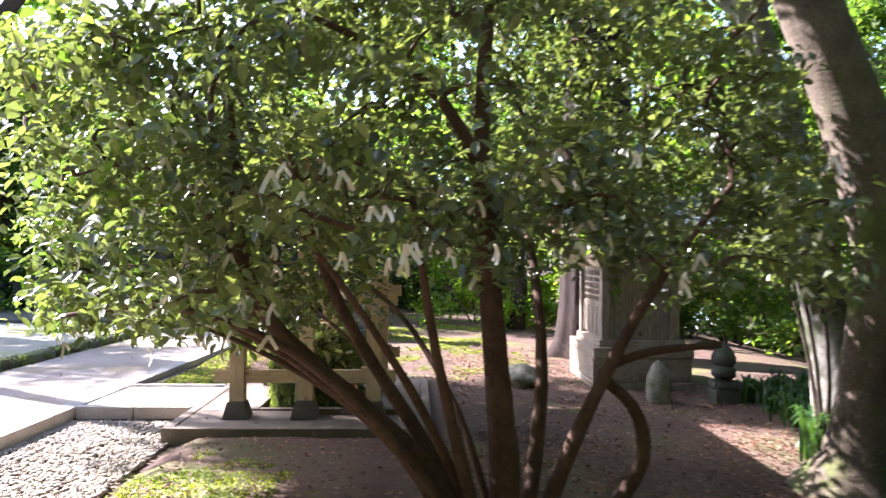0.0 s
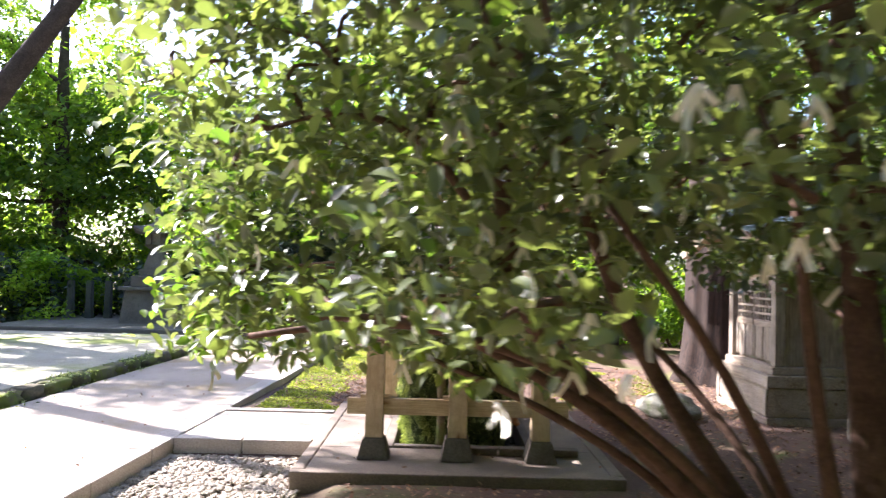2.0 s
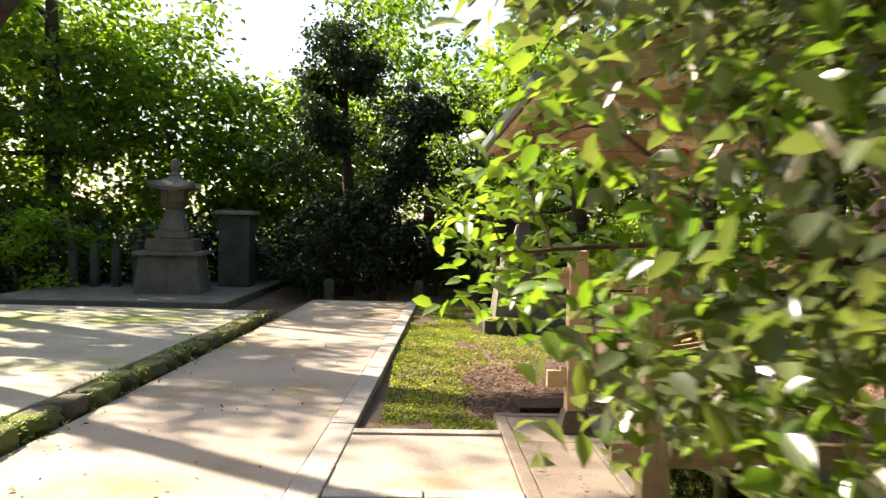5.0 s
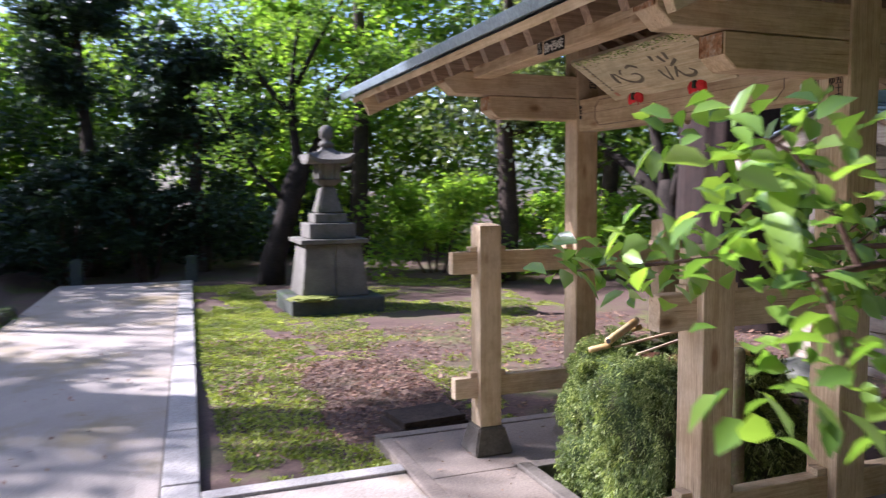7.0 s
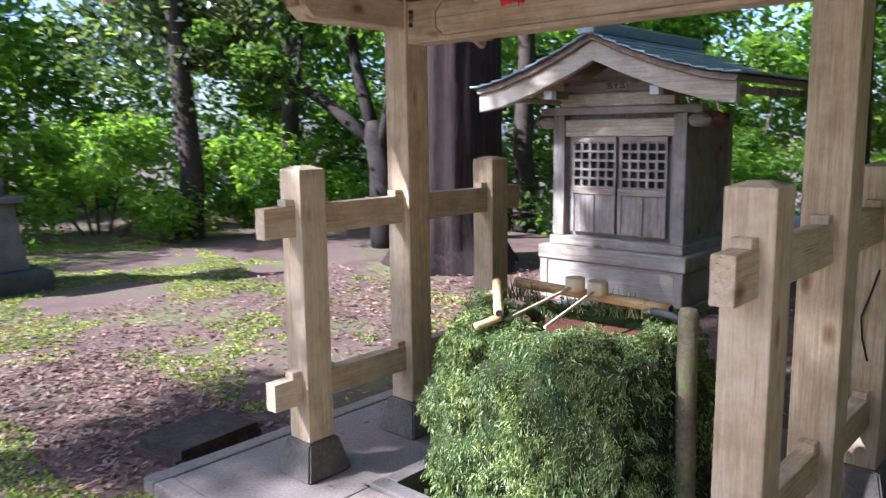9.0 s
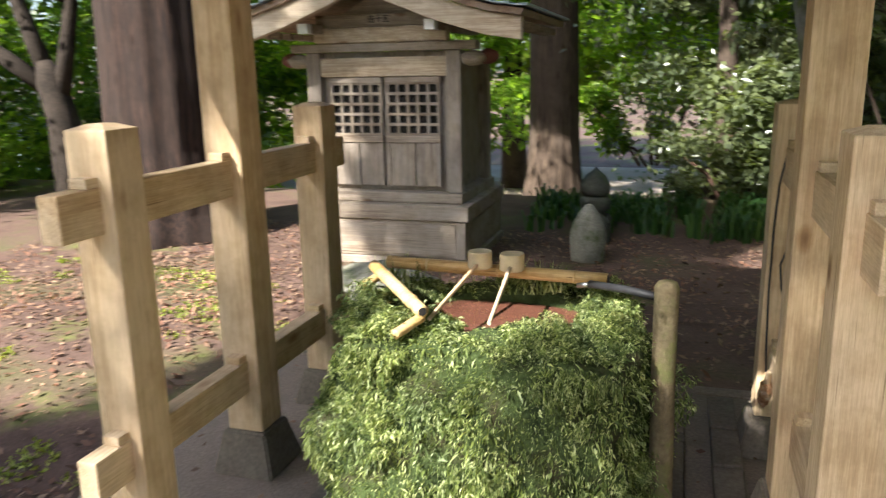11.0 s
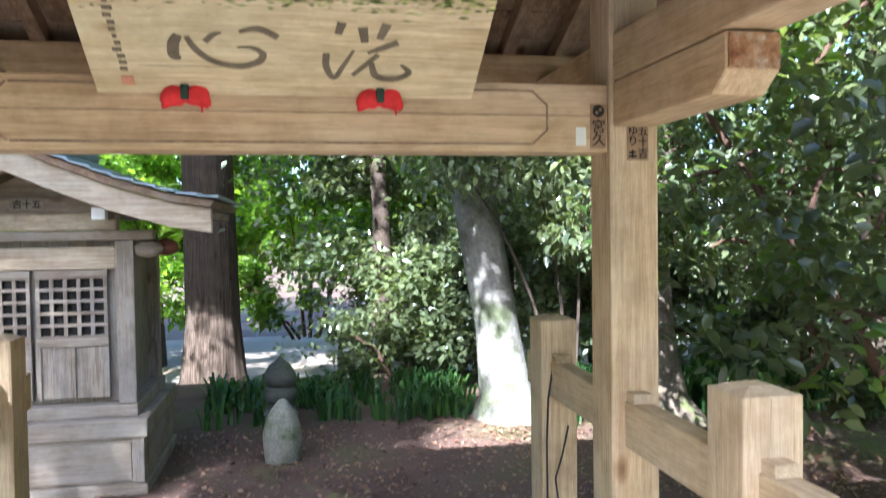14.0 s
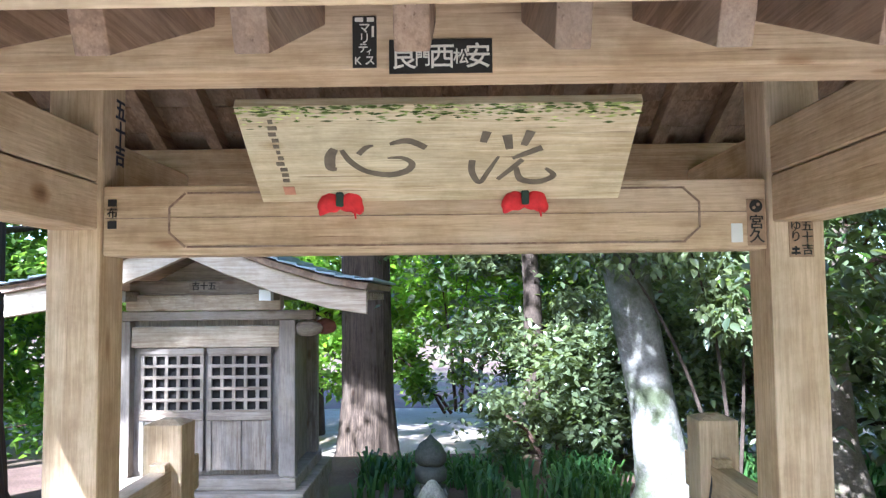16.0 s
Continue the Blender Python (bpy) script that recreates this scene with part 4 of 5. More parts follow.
        for k in range(6):
            part("lattice_bar", box(c - 0.189, c + 0.189, -0.014, 0.004, 0.99 + k * 0.076 - 0.0105, 0.99 + k * 0.076 + 0.0105, 0.002), old_x, door)
    # gable boards and roof with a gentle curve
    prof = [(-1.02, 1.79), (-0.80, 1.83), (-0.5, 1.93), (-0.2, 2.06), (0.0, 2.16), (0.2, 2.06), (0.5, 1.93), (0.80, 1.83), (1.02, 1.79)]
    low = [(x, z - 0.15) for x, z in reversed(prof)]
    part("gable_board", prism(prof + low, "y", -0.43, -0.36, 0.004), gable_wood, e)
    for sx in (-1, 1):
        for k in range(9):
            y = -0.30 + k * 0.18
            part("rafter_end", box(sx * 0.93 - 0.06, sx * 0.93 + 0.06, y - 0.02, y + 0.02, 1.725, 1.775, 0.004), old_x, e)
    part("gable_wall", prism([(-0.48, 1.77), (0.48, 1.77), (0.0, 2.04)], "y", -0.01, 0.03, 0.003), old_x, e)
    part("gable_tie", box(-0.46, 0.46, -0.05, -0.012, 1.775, 1.87, 0.006), old_x, e)
    up = [(x * 1.02, z + 0.045) for x, z in prof]
    part("roof_deck", prism(up + [(x, z + 0.002) for x, z in reversed(prof)], "y", -0.46, d + 0.46, 0.004), roof_wood, e)
    for s in (-1, 1):
        half = [p for p in up if p[0] * s >= -0.001]
        half.sort(key=lambda p: abs(p[0]))
        n = 10
        for i in range(n):
            def at(t):
                x = t * 1.06
                xs = [abs(p[0]) for p in half]
                zs = [p[1] for p in half]
                return s * x, float(np.interp(x, xs, zs))
            (x0, z0), (x1, z1) = at(i / n), at((i + 1.06) / n)
            for k in range(8):
                ya = -0.50 + k * (d + 1.0) / 8 + (0.11 if i % 2 else 0.0)
                yb = min(ya + (d + 1.0) / 8 - 0.006, d + 0.5)
                part("roof_tile", prism([(x0, z0 + 0.004), (x1, z1 + 0.012), (x1, z1 + 0.030), (x0, z0 + 0.012)], "y", ya if k else -0.50, yb, 0.002), copper, e)
    part("ridge", box(-0.07, 0.07, -0.54, d + 0.54, 2.20, 2.30, 0.02), copper, e)
    return e


small_shrine()


# ---- stone lanterns ----
def lantern(m, label, k, plinth):
    """A square stone lantern; k widens it, plinth is the height of its lowest slab."""
    e = thing("stone_lantern", label, "lantern", m, group="stone lanterns beside the path")
    o = plinth - 0.2

    def bx(name, half, z0, z1, bev, mat=granite):
        part(name, box(-half * k, half * k, -half * k, half * k, z0 + o, z1 + o, bev), mat, e)
    if plinth > 0:
        part("plinth", box(-0.58, 0.58, -0.58, 0.58, -0.1, plinth, 0.03), dark_stone, e)
        part("moss", stone_lump(0.20, 0.30, 0.04, 0.3, 3, 2, 3), moss_mat, e).matrix_basis = Matrix.Translation((0.44, -0.30, plinth))
    for i in (-1, 1):
        b = frustum(0.405 * k, 0.81 * k, 0.2 + o, 0.34 * k, 0.68 * k, 0.85 + o, 0.012, 0, 0)
        for v in b.verts:
            v.co.x += i * (0.2025 * k - 0.0325 * k * (v.co.z - 0.2 - o) / 0.65)
        turn = Matrix.Rotation(radians(90), 4, "Z")
        b.transform(turn)
        part("base_block", b, granite, e)
    bx("base_cap", 0.41, 0.852, 0.91, 0.012)
    bx("step", 0.285, 0.912, 1.10, 0.015)
    bx("step", 0.20, 1.102, 1.22, 0.015)
    part("shaft", frustum(0.33 * k, 0.33 * k, 1.22 + o, 0.17 * k, 0.17 * k, 1.56 + o, 0.02), granite, e)
    part("platform", frustum(0.17 * k, 0.17 * k, 1.56 + o, 0.34 * k, 0.34 * k, 1.65 + o, 0.015), granite, e)
    for sx in (-1, 1):
        for sy in (-1, 1):
            part("corner_stone", box((sx * 0.10 - 0.04) * k, (sx * 0.10 + 0.04) * k, (sy * 0.10 - 0.04) * k, (sy * 0.10 + 0.04) * k, 1.65 + o, 1.85 + o, 0.008), granite, e)
    part("fire_box", box(-0.09 * k, 0.09 * k, -0.09 * k, 0.09 * k, 1.65 + o, 1.845 + o, 0.004), pale_stone, e)
    bm = bmesh.new()
    rows = []
    for j in range(7):
        t = j / 6
        r = (0.25 * (1 - t) ** 1.6 + 0.065) * k
        ring = []
        for q in range(32):
            a = 2 * math.pi * q / 32
            w = max(abs(math.cos(a)), abs(math.sin(a)))
            lift = 0.08 * (1 - t) ** 2 * ((1 / w - 1) / 0.414) ** 2
            ring.append(bm.verts.new((r / w * math.cos(a) * 0.9, r / w * math.sin(a) * 0.9, 1.89 + o + 0.17 * t + lift)))
        rows.append(ring)
    low = [bm.verts.new((v.co.x * 0.97, v.co.y * 0.97, v.co.z - 0.05)) for v in rows[0]]
    for a, b in zip([low] + rows, rows):
        for q in range(32):
            bm.faces.new((a[q], a[(q + 1) % 32], b[(q + 1) % 32], b[q]))
    bm.faces.new(list(reversed(low)))
    bm.faces.new(rows[-1])
    bmesh.ops.recalc_face_normals(bm, faces=bm.faces[:])
    part("cap", bm, granite, e)
    f = lathe([(0.075, 2.05), (0.10, 2.08), (0.085, 2.11), (0.05, 2.14), (0.085, 2.18), (0.09, 2.24), (0.075, 2.30), (0.02, 2.33)], 16)
    f.transform(Matrix.Translation((0, 0, o)))
    part("finial", f, granite, e, smooth=True)
    return e


lantern(pose(-6.65, -0.22, -0.06), "tall stone lantern on a mossy square plinth", 1.03, 0.2)
lantern(pose(-10.1, -6.35, 0.0, 0, 0, 6) @ Matrix.Diagonal((1, 1, 1.22, 1)), "weathered stone lantern with broad stepped granite base", 1.5, 0.0)
for y in (-1.72, -3.45):
    tagged(part("stone_post", frustum(0.20, 0.20, -0.1, 0.17, 0.17, 0.38, 0.02, -10.35, y), dark_stone, None), "short dark stone post at the end of the path", "stone post", group="posts at the path end")
for i in range(6):
    tagged(part("stone_pillar", frustum(0.16, 0.16, -0.1, 0.13, 0.13, 0.95, 0.015, -11.2 + 0.1 * i, -6.6 - i * 0.38), dark_stone, None), "dark square stone fence pillar in the undergrowth", "stone pillar", group="stone fence pillars")
hut = thing("stone_hut", "small dark stone box with a flat lid", "stone hut", pose(-11.7, -5.55, 0))
part("body", box(-0.3, 0.3, -0.32, 0.32, -0.1, 1.58, 0.02), dark_stone, hut)
part("lid", frustum(0.8, 0.86, 1.582, 0.7, 0.76, 1.68, 0.02), granite, hut)


# ---- stones behind the pavilion ----
egg = tagged(part("standing_stone", stone_lump(0.135, 0.12, 0.29, 0.10, 2.2, 2), egg_stone, None, smooth=True), "rounded pale boulder standing upright in the soil", "stone")
egg.matrix_basis = pose(-0.11, 3.50, 0.085)
stupa = thing("stone_stupa", "small dark stacked stone stupa with a pointed top", "stupa", pose(-0.135, 4.2, -0.10))
part("base", box(-0.13, 0.13, -0.13, 0.13, 0, 0.20, 0.03), dark_stone, stupa)
part("roof_stone", frustum(0.30, 0.30, 0.202, 0.20, 0.20, 0.30, 0.03), dark_stone, stupa)
part("neck_stone", lathe([(0.09, 0.302), (0.125, 0.33), (0.128, 0.40), (0.105, 0.435)], 20, 0.04), dark_stone, stupa, smooth=True)
part("pointed_stone", lathe([(0.095, 0.437), (0.125, 0.47), (0.125, 0.53), (0.085, 0.60), (0.03, 0.645), (0.008, 0.675)], 20, 0.04), dark_stone, stupa, smooth=True)
rock = tagged(part("flat_rock", stone_lump(0.42, 0.26, 0.15, 0.25, 1.6, 5), egg_stone, None, smooth=True), "low flat mossy rock beside the small shrine", "rock")
rock.matrix_basis = pose(-1.33, 2.20, 0.02, 0, 0, 10)


# ---- trees ----
def limb_tree(name, label, base, trunk_pts, radii, limbs, crown, count, size, bark, leaf, seed, spread=(1, 1, 0.8), clumps=None):
    """A trunk with limbs and a crown of leaves round the limb ends."""
    e = thing(name, label, "tree", Matrix.Translation(base))
    part("trunk", furrowed(trunk_pts, radii, seed) if "fibrous" in label or "furrowed" in label else tube(trunk_pts, radii, 14, 0.05, seed), bark, e, smooth=True)
    rng = random.Random(seed)
    cs = []
    for a, b, r, bend in limbs:
        pts = curve_points(a, b, bend)
        part("limb", tube(pts, [r * (1 - 0.75 * i / 6) for i in range(7)], 8, 0.04, seed), bark, e, smooth=True)
        for t in (3, 4, 5, 6):
            cs.append((*pts[t], rng.uniform(0.35, 0.65)))
            q = Vector(pts[t]) + Vector((rng.uniform(-0.6, 0.6), rng.uniform(-0.6, 0.6), rng.uniform(-0.25, 0.35)))
            cs.append((*q, rng.uniform(0.25, 0.5)))
    cs += crown
    v, f = leaf_cloud(cs, count, size, spread, seed)
    fast_mesh("crown", v, f, leaf, e)
    return e


def forest_tree(name, label, x, y, height, r, crown_r, low, count, size, bark, leaf, seed, lean=(0, 0)):
    """A full tree: tapered trunk, limbs up the stem and leaf clumps from low to top."""
    rng = random.Random(seed)
    top = Vector((lean[0], lean[1], height))
    pts = [Vector((0, 0, -1.4)), Vector((0, 0, 0))] + [top * t + Vector((rng.uniform(-0.1, 0.1), rng.uniform(-0.1, 0.1), 0)) for t in (0.15, 0.35, 0.6, 0.85, 1.0)]
    rad = [r * 1.5, r * 1.25, r, r * 0.85, r * 0.6, r * 0.3, r * 0.08]
    limbs, crown = [], []
    for i in range(9):
        t = rng.uniform(low, 0.92)
        a = top * t
        ang = rng.uniform(0, 6.28)
        reach = crown_r * (1 - 0.5 * t) * rng.uniform(0.6, 1.0)
        b = a + Vector((math.cos(ang) * reach, math.sin(ang) * reach, rng.uniform(0.0, 0.9)))
        limbs.append((a, b, r * 0.35, Vector((0, 0, -0.2))))
    for i in range(34):
        t = rng.uniform(low, 1.0)
        ang = rng.uniform(0, 6.28)
        reach = crown_r * (1.05 - 0.6 * t) * rng.uniform(0.3, 1.0)
        c = top * t + Vector((math.cos(ang) * reach, math.sin(ang) * reach, 0))
        crown.append((*c, rng.uniform(0.5, 1.1)))
    return limb_tree(name, label, (x, y, 0), pts, rad, limbs, crown, count, size, bark, leaf, seed, (0.9, 0.9, 0.55))


def bush(name, label, x, y, rx, ry, h, count, size, leaf, seed, z0=0.0):
    e = thing(name, label, "bush", Matrix.Translation((x, y, z0)))
    rng = random.Random(seed)
    cs = []
    for i in range(26):
        a = rng.uniform(0, 6.28)
        q = rng.uniform(0, 1) ** 0.5
        hz = rng.uniform(0.1, 1.0)
        k = 1 - 0.45 * hz * hz
        cs.append((math.cos(a) * q * rx * k, math.sin(a) * q * ry * k, h * hz, rng.uniform(0.5, 1.0)))
    for i in range(6):
        c = rng.choice(cs)
        part("stem", tube([(c[0] * 0.2, c[1] * 0.2, -0.15), (c[0] * 0.5, c[1] * 0.5, c[2] * 0.5), (c[0], c[1], c[2])], [0.03, 0.022, 0.008], 6, 0.05, i), bark_brown, e)
    s = 0.32 * min(rx, ry, h) + 0.12
    v, f = leaf_cloud(cs, count, size, (s, s, s * 0.8), seed)
    fast_mesh("foliage", v, f, leaf, e)
    return e


# large cedar behind the pavilion and the trunk beside the shrine
limb_tree("cedar_tree", "huge cedar with dark red-brown fibrous bark", (-3.95, 3.75, -0.05),
          [(0, 0, -0.2), (0, 0, 0), (0.0, 0, 0.25), (0, 0, 0.8), (0.02, 0, 2.5), (0.05, 0, 6), (0.1, 0, 12)], [0.80, 0.74, 0.62, 0.55, 0.52, 0.46, 0.25],
          [((0, 0, 5), (0.1, -1.6, 5.7), 0.08, (0, 0, 0.2)), ((0, 0, 5.8), (0.3, -1.7, 6.9), 0.08, (0, 0, 0.2)), ((0, 0, 7), (1.8, -0.6, 7.6), 0.10, (0, 0, 0.2)), ((0, 0, 8), (-1.6, 0.8, 8.4), 0.10, (0, 0, 0.2)), ((0, 0, 9), (0.5, 1.8, 9.4), 0.1, (0, 0, 0.2))],
          # clumps at 5.6 to 7.4 m: unseen canopy added to shade shrine and conifer
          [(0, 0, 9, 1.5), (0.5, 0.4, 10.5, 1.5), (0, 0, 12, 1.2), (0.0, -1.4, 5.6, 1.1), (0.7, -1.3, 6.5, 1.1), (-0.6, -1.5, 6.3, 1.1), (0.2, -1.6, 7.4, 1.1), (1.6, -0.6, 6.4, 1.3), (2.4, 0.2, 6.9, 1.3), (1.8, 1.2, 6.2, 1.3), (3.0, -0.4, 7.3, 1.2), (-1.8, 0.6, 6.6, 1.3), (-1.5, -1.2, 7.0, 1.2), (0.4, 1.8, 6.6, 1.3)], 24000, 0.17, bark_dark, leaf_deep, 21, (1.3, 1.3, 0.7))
limb_tree("conifer_tree", "straight conifer with grey-brown furrowed bark", (-0.95, 7.1, -0.3),
          [(0, 0, -0.2), (0, 0, 0.2), (0, 0, 0.8), (-0.03, 0, 3), (-0.08, 0, 6), (-0.1, 0, 11)], [0.44, 0.36, 0.30, 0.27, 0.22, 0.10],
          [((0, 0, 5.5), (1.6, -0.4, 6.0), 0.07, (0, 0, 0.2)), ((0, 0, 6.5), (-1.6, 0.4, 7.0), 0.07, (0, 0, 0.2))],
          # clumps near 7 m: unseen canopy added to darken the ground below
          [(0, 0, 8, 1.3), (0, 0, 9.5, 1.2), (0, 0, 11, 1), (1.5, -1.2, 6.4, 1.3), (0.2, -1.8, 6.8, 1.3), (2.2, -0.2, 7.0, 1.3), (-1.2, -1.0, 6.9, 1.2), (0.8, -2.4, 7.4, 1.2), (2.3, -2.0, 7.2, 1.2)], 19000, 0.16, conifer_bark, leaf_deep, 22, (1.2, 1.2, 0.8))
limb_tree("pale_tree", "leaning pale grey trunk with mossy spreading roots", (1.76, 4.38, -0.06),
          [(0.05, 0, -0.2), (0.03, 0, 0.02), (0.0, 0, 0.2), (-0.08, -0.03, 0.8), (-0.32, -0.15, 2.0), (-0.75, -0.4, 3.6), (-1.1, -0.6, 6.0)], [0.42, 0.34, 0.23, 0.19, 0.175, 0.16, 0.08],
          [((-0.6, -0.35, 3.2), (0.9, -1.4, 4.4), 0.07, (0, 0, 0.3)), ((-0.7, -0.4, 3.5), (-1.8, -1.2, 4.6), 0.06, (0, 0, 0.2)), ((-0.75, -0.4, 3.7), (-0.3, 1.2, 5.0), 0.06, (0, 0, 0.2))],
          # clumps above 4 m towards the roof: added out of view to shade the trunk
          [(-1, -0.6, 5.5, 1.0), (-0.4, -1.2, 5.2, 0.9), (-0.5, -0.6, 2.35, 0.45), (-0.1, -0.7, 2.5, 0.5), (0.35, -0.5, 2.2, 0.5), (0.5, -0.5, 1.8, 0.45), (-0.8, -0.5, 2.6, 0.5), (0.15, -0.8, 2.8, 0.6), (-1.2, -2.0, 4.4, 0.9), (-1.7, -2.4, 4.8, 0.9), (-0.8, -1.6, 4.0, 0.8), (-2.0, -2.9, 5.2, 0.9), (-2.1, -3.2, 4.5, 0.9), (-1.8, -2.7, 4.1, 0.8), (-2.5, -3.7, 5.0, 0.9), (-1.9, -3.3, 4.9, 0.9), (-2.2, -3.7, 4.5, 0.8), (-2.7, -4.1, 5.1, 0.8)], 18000, 0.09, bark_pale, leaf_dark, 23, (0.9, 0.9, 0.5))


v, f = oval_cloud([(1.06, 3.68, 2.0, 0.5), (1.42, 3.6, 1.98, 0.5), (1.76, 3.6, 2.0, 0.5), (2.1, 3.7, 1.75, 0.5), (2.2, 3.75, 1.4, 0.5), (2.0, 3.6, 1.5, 0.35), (1.3, 3.75, 2.2, 0.5), (1.0, 3.9, 1.6, 0.35)], 1500, 0.075, (0.6, 0.5, 0.4), 24, 0.5)
spray = thing("evergreen_shrub", "thin evergreen shrub with drooping sprays before the pale trunk", "shrub")
fast_mesh("foliage", v, f, leaf_dark, spray)
for q in ((1.2, 3.7, 2.1), (1.75, 3.6, 2.1), (2.15, 3.72, 1.7)):
    part("stem", tube(curve_points((2.2, 4.0, -0.15), q, (0.1, 0.1, 0.2), 8), [0.02, 0.018, 0.016, 0.014, 0.012, 0.01, 0.007, 0.004], 6, 0.05, 3), bark_wood, spray)


def camellia():
    """The low spreading tree of many bent stems on which paper fortunes are tied."""
    base = Vector((3.73, 1.45, -0.07))
    e = thing("camellia_tree", "spreading dark evergreen camellia with many bent stems", "tree", Matrix.Translation(base))
    rng = random.Random(31)
    stems = [
        ([(0, 0, -0.1), (0.02, 0.0, 0.35), (0, -0.05, 0.9), (0.0, -0.10, 1.5), (-0.05, -0.15, 2.1), (-0.1, -0.1, 2.9)], 0.095),
        ([(0.05, -0.12, -0.1), (0.05, -0.35, 0.38), (0.1, -0.85, 0.82), (0.12, -1.22, 1.15), (0.15, -1.38, 1.5), (0.15, -1.40, 2.1), (0.1, -1.5, 2.6)], 0.062),
        ([(0.12, -1.22, 1.2), (0.15, -1.6, 1.85), (0.15, -1.9, 1.98), (0.1, -2.2, 1.9)], 0.022),
        ([(0.1, -0.2, -0.1), (0.15, -0.45, 0.45), (0.2, -1.0, 0.95), (0.15, -1.6, 1.27), (0.05, -2.0, 1.25)], 0.034),
        ([(0.1, -0.15, -0.1), (0.25, -0.4, 0.4), (0.35, -0.75, 0.8), (0.35, -1.15, 1.12), (0.3, -1.7, 1.28), (0.25, -2.2, 1.2)], 0.030),
        ([(0.0, -0.1, -0.1), (0.1, -0.3, 0.45), (0.2, -0.5, 0.85), (0.3, -0.75, 1.25), (0.3, -1.1, 1.7)], 0.034),
        ([(0.05, -0.2, -0.1), (0.0, -0.55, 0.5), (-0.1, -0.95, 0.8), (-0.3, -1.4, 1.0), (-0.5, -1.9, 1.15)], 0.028),
        ([(0.0, -0.15, -0.1), (-0.05, -0.4, 0.5), (-0.1, -0.8, 1.05), (-0.1, -1.05, 1.6), (-0.15, -1.2, 2.2)], 0.05),
        ([(0.1, -0.1, -0.1), (0.2, -0.25, 0.5), (0.3, -0.4, 1.1), (0.35, -0.5, 1.8)], 0.042),
        ([(-0.1, -0.1, -0.1), (-0.35, -0.4, 0.5), (-0.9, -0.9, 1.0), (-1.4, -1.5, 1.35), (-1.7, -2.3, 1.45), (-1.65, -2.9, 1.40)], 0.017),
        ([(-0.1, 0.0, -0.1), (-0.5, -0.2, 0.6), (-1.1, -0.6, 1.2), (-1.8, -1.2, 1.5), (-2.2, -1.9, 1.4)], 0.026),
        ([(-0.1, 0.1, -0.1), (-0.5, 0.3, 0.8), (-1.1, 0.3, 1.6), (-1.7, 0.2, 2.3)], 0.05),
        ([(0.0, 0.15, -0.05), (0.05, 0.5, 0.12), (0.05, 0.75, 0.45), (0.05, 0.68, 0.75), (0.0, 0.45, 0.9), (0.0, 0.75, 1.02), (0.0, 1.15, 1.05)], 0.05),
        ([(0.05, 0.1, -0.1), (0.1, 0.35, 0.6), (0.1, 0.7, 1.3), (0.0, 1.2, 1.9)], 0.05),
        ([(-0.05, -0.1, 1.9), (0.1, -0.35, 2.35), (0.15, -0.75, 2.6), (0.15, -1.1, 2.75)], 0.04),
    ]
    nodes = []
    for pts, r in stems:
        fine = []
        for a, b in zip(pts, pts[1:]):
            for k in range(4):
                fine.append(Vector(a).lerp(Vector(b), k / 4))
        fine.append(Vector(pts[-1]))
        for _ in range(3):
            fine = [fine[0]] + [(fine[i - 1] + fine[i] * 2 + fine[i + 1]) / 4 for i in range(1, len(fine) - 1)] + [fine[-1]]
        n = len(fine)
        part("stem", tube(fine, [r * (1 - 0.65 * i / (n - 1)) for i in range(n)], 9, 0.07, n), bark_brown, e, smooth=True)
        nodes += [f for f in fine[n // 3:] if f.z > 0.75]
    # clumps of leaves inside the crown's outline
    cs = []
    tries = 0
    while len(cs) < 700 and tries < 20000:
        tries += 1
        x, y, z = rng.uniform(-2.35, 1.1), rng.uniform(-3.2, 2.0), rng.uniform(0.9, 3.7)
        cx, cy = -0.6, -0.6
        h = (z - 0.9) / 2.9
        k = 1.0 - 0.35 * h * h
        if abs((x - cx) / (1.7 * k)) ** 2.6 + abs((y - cy) / (2.6 * k)) ** 2.6 > 1:
            continue
        floor = 1.42 if y > -0.9 else 1.02 + 0.22 * (x > -0.3)
        if z < floor + 0.12 * math.sin(5 * x + 3 * y):
            continue
        high = z > 1.98
        if (x + 0.28) * 0.668 + (y + 3.64) * 0.744 < (-0.45 if high else 0.22):
            continue
        if (1.27 - x) * 0.481 + (y + 2.79) * 0.877 < (0.35 if high else 1.0):
            continue
        if noise.noise(Vector((x * 1.3, y * 1.3, z * 1.6 + 4))) < -0.28:
            continue
        cs.append((x, y, z, rng.uniform(0.7, 1.1)))
    order = sorted(cs, key=lambda c: min((p - Vector(c[:3])).length for p in nodes))
    for i, c in enumerate(order):
        q = Vector(c[:3])
        a = min(nodes, key=lambda p: (p - q).length)
        if (a - q).length > 0.15:
            nodes.append(a.lerp(q, 0.6))
            nodes.append(q)
        if i % 2 == 0 and (a - q).length > 0.15:
            bend = Vector((rng.uniform(-0.1, 0.1), rng.uniform(-0.1, 0.1), rng.uniform(0.0, 0.12)))
            part("branch", tube(curve_points(a, q, bend, 6), [0.014, 0.012, 0.010, 0.008, 0.006, 0.003], 6, 0.05, i), bark_brown, e)
    v, f = oval_cloud(cs, 34000, 0.072, (0.27, 0.27, 0.17), 32)
    fast_mesh("crown", v, f, leaf_dark, e)
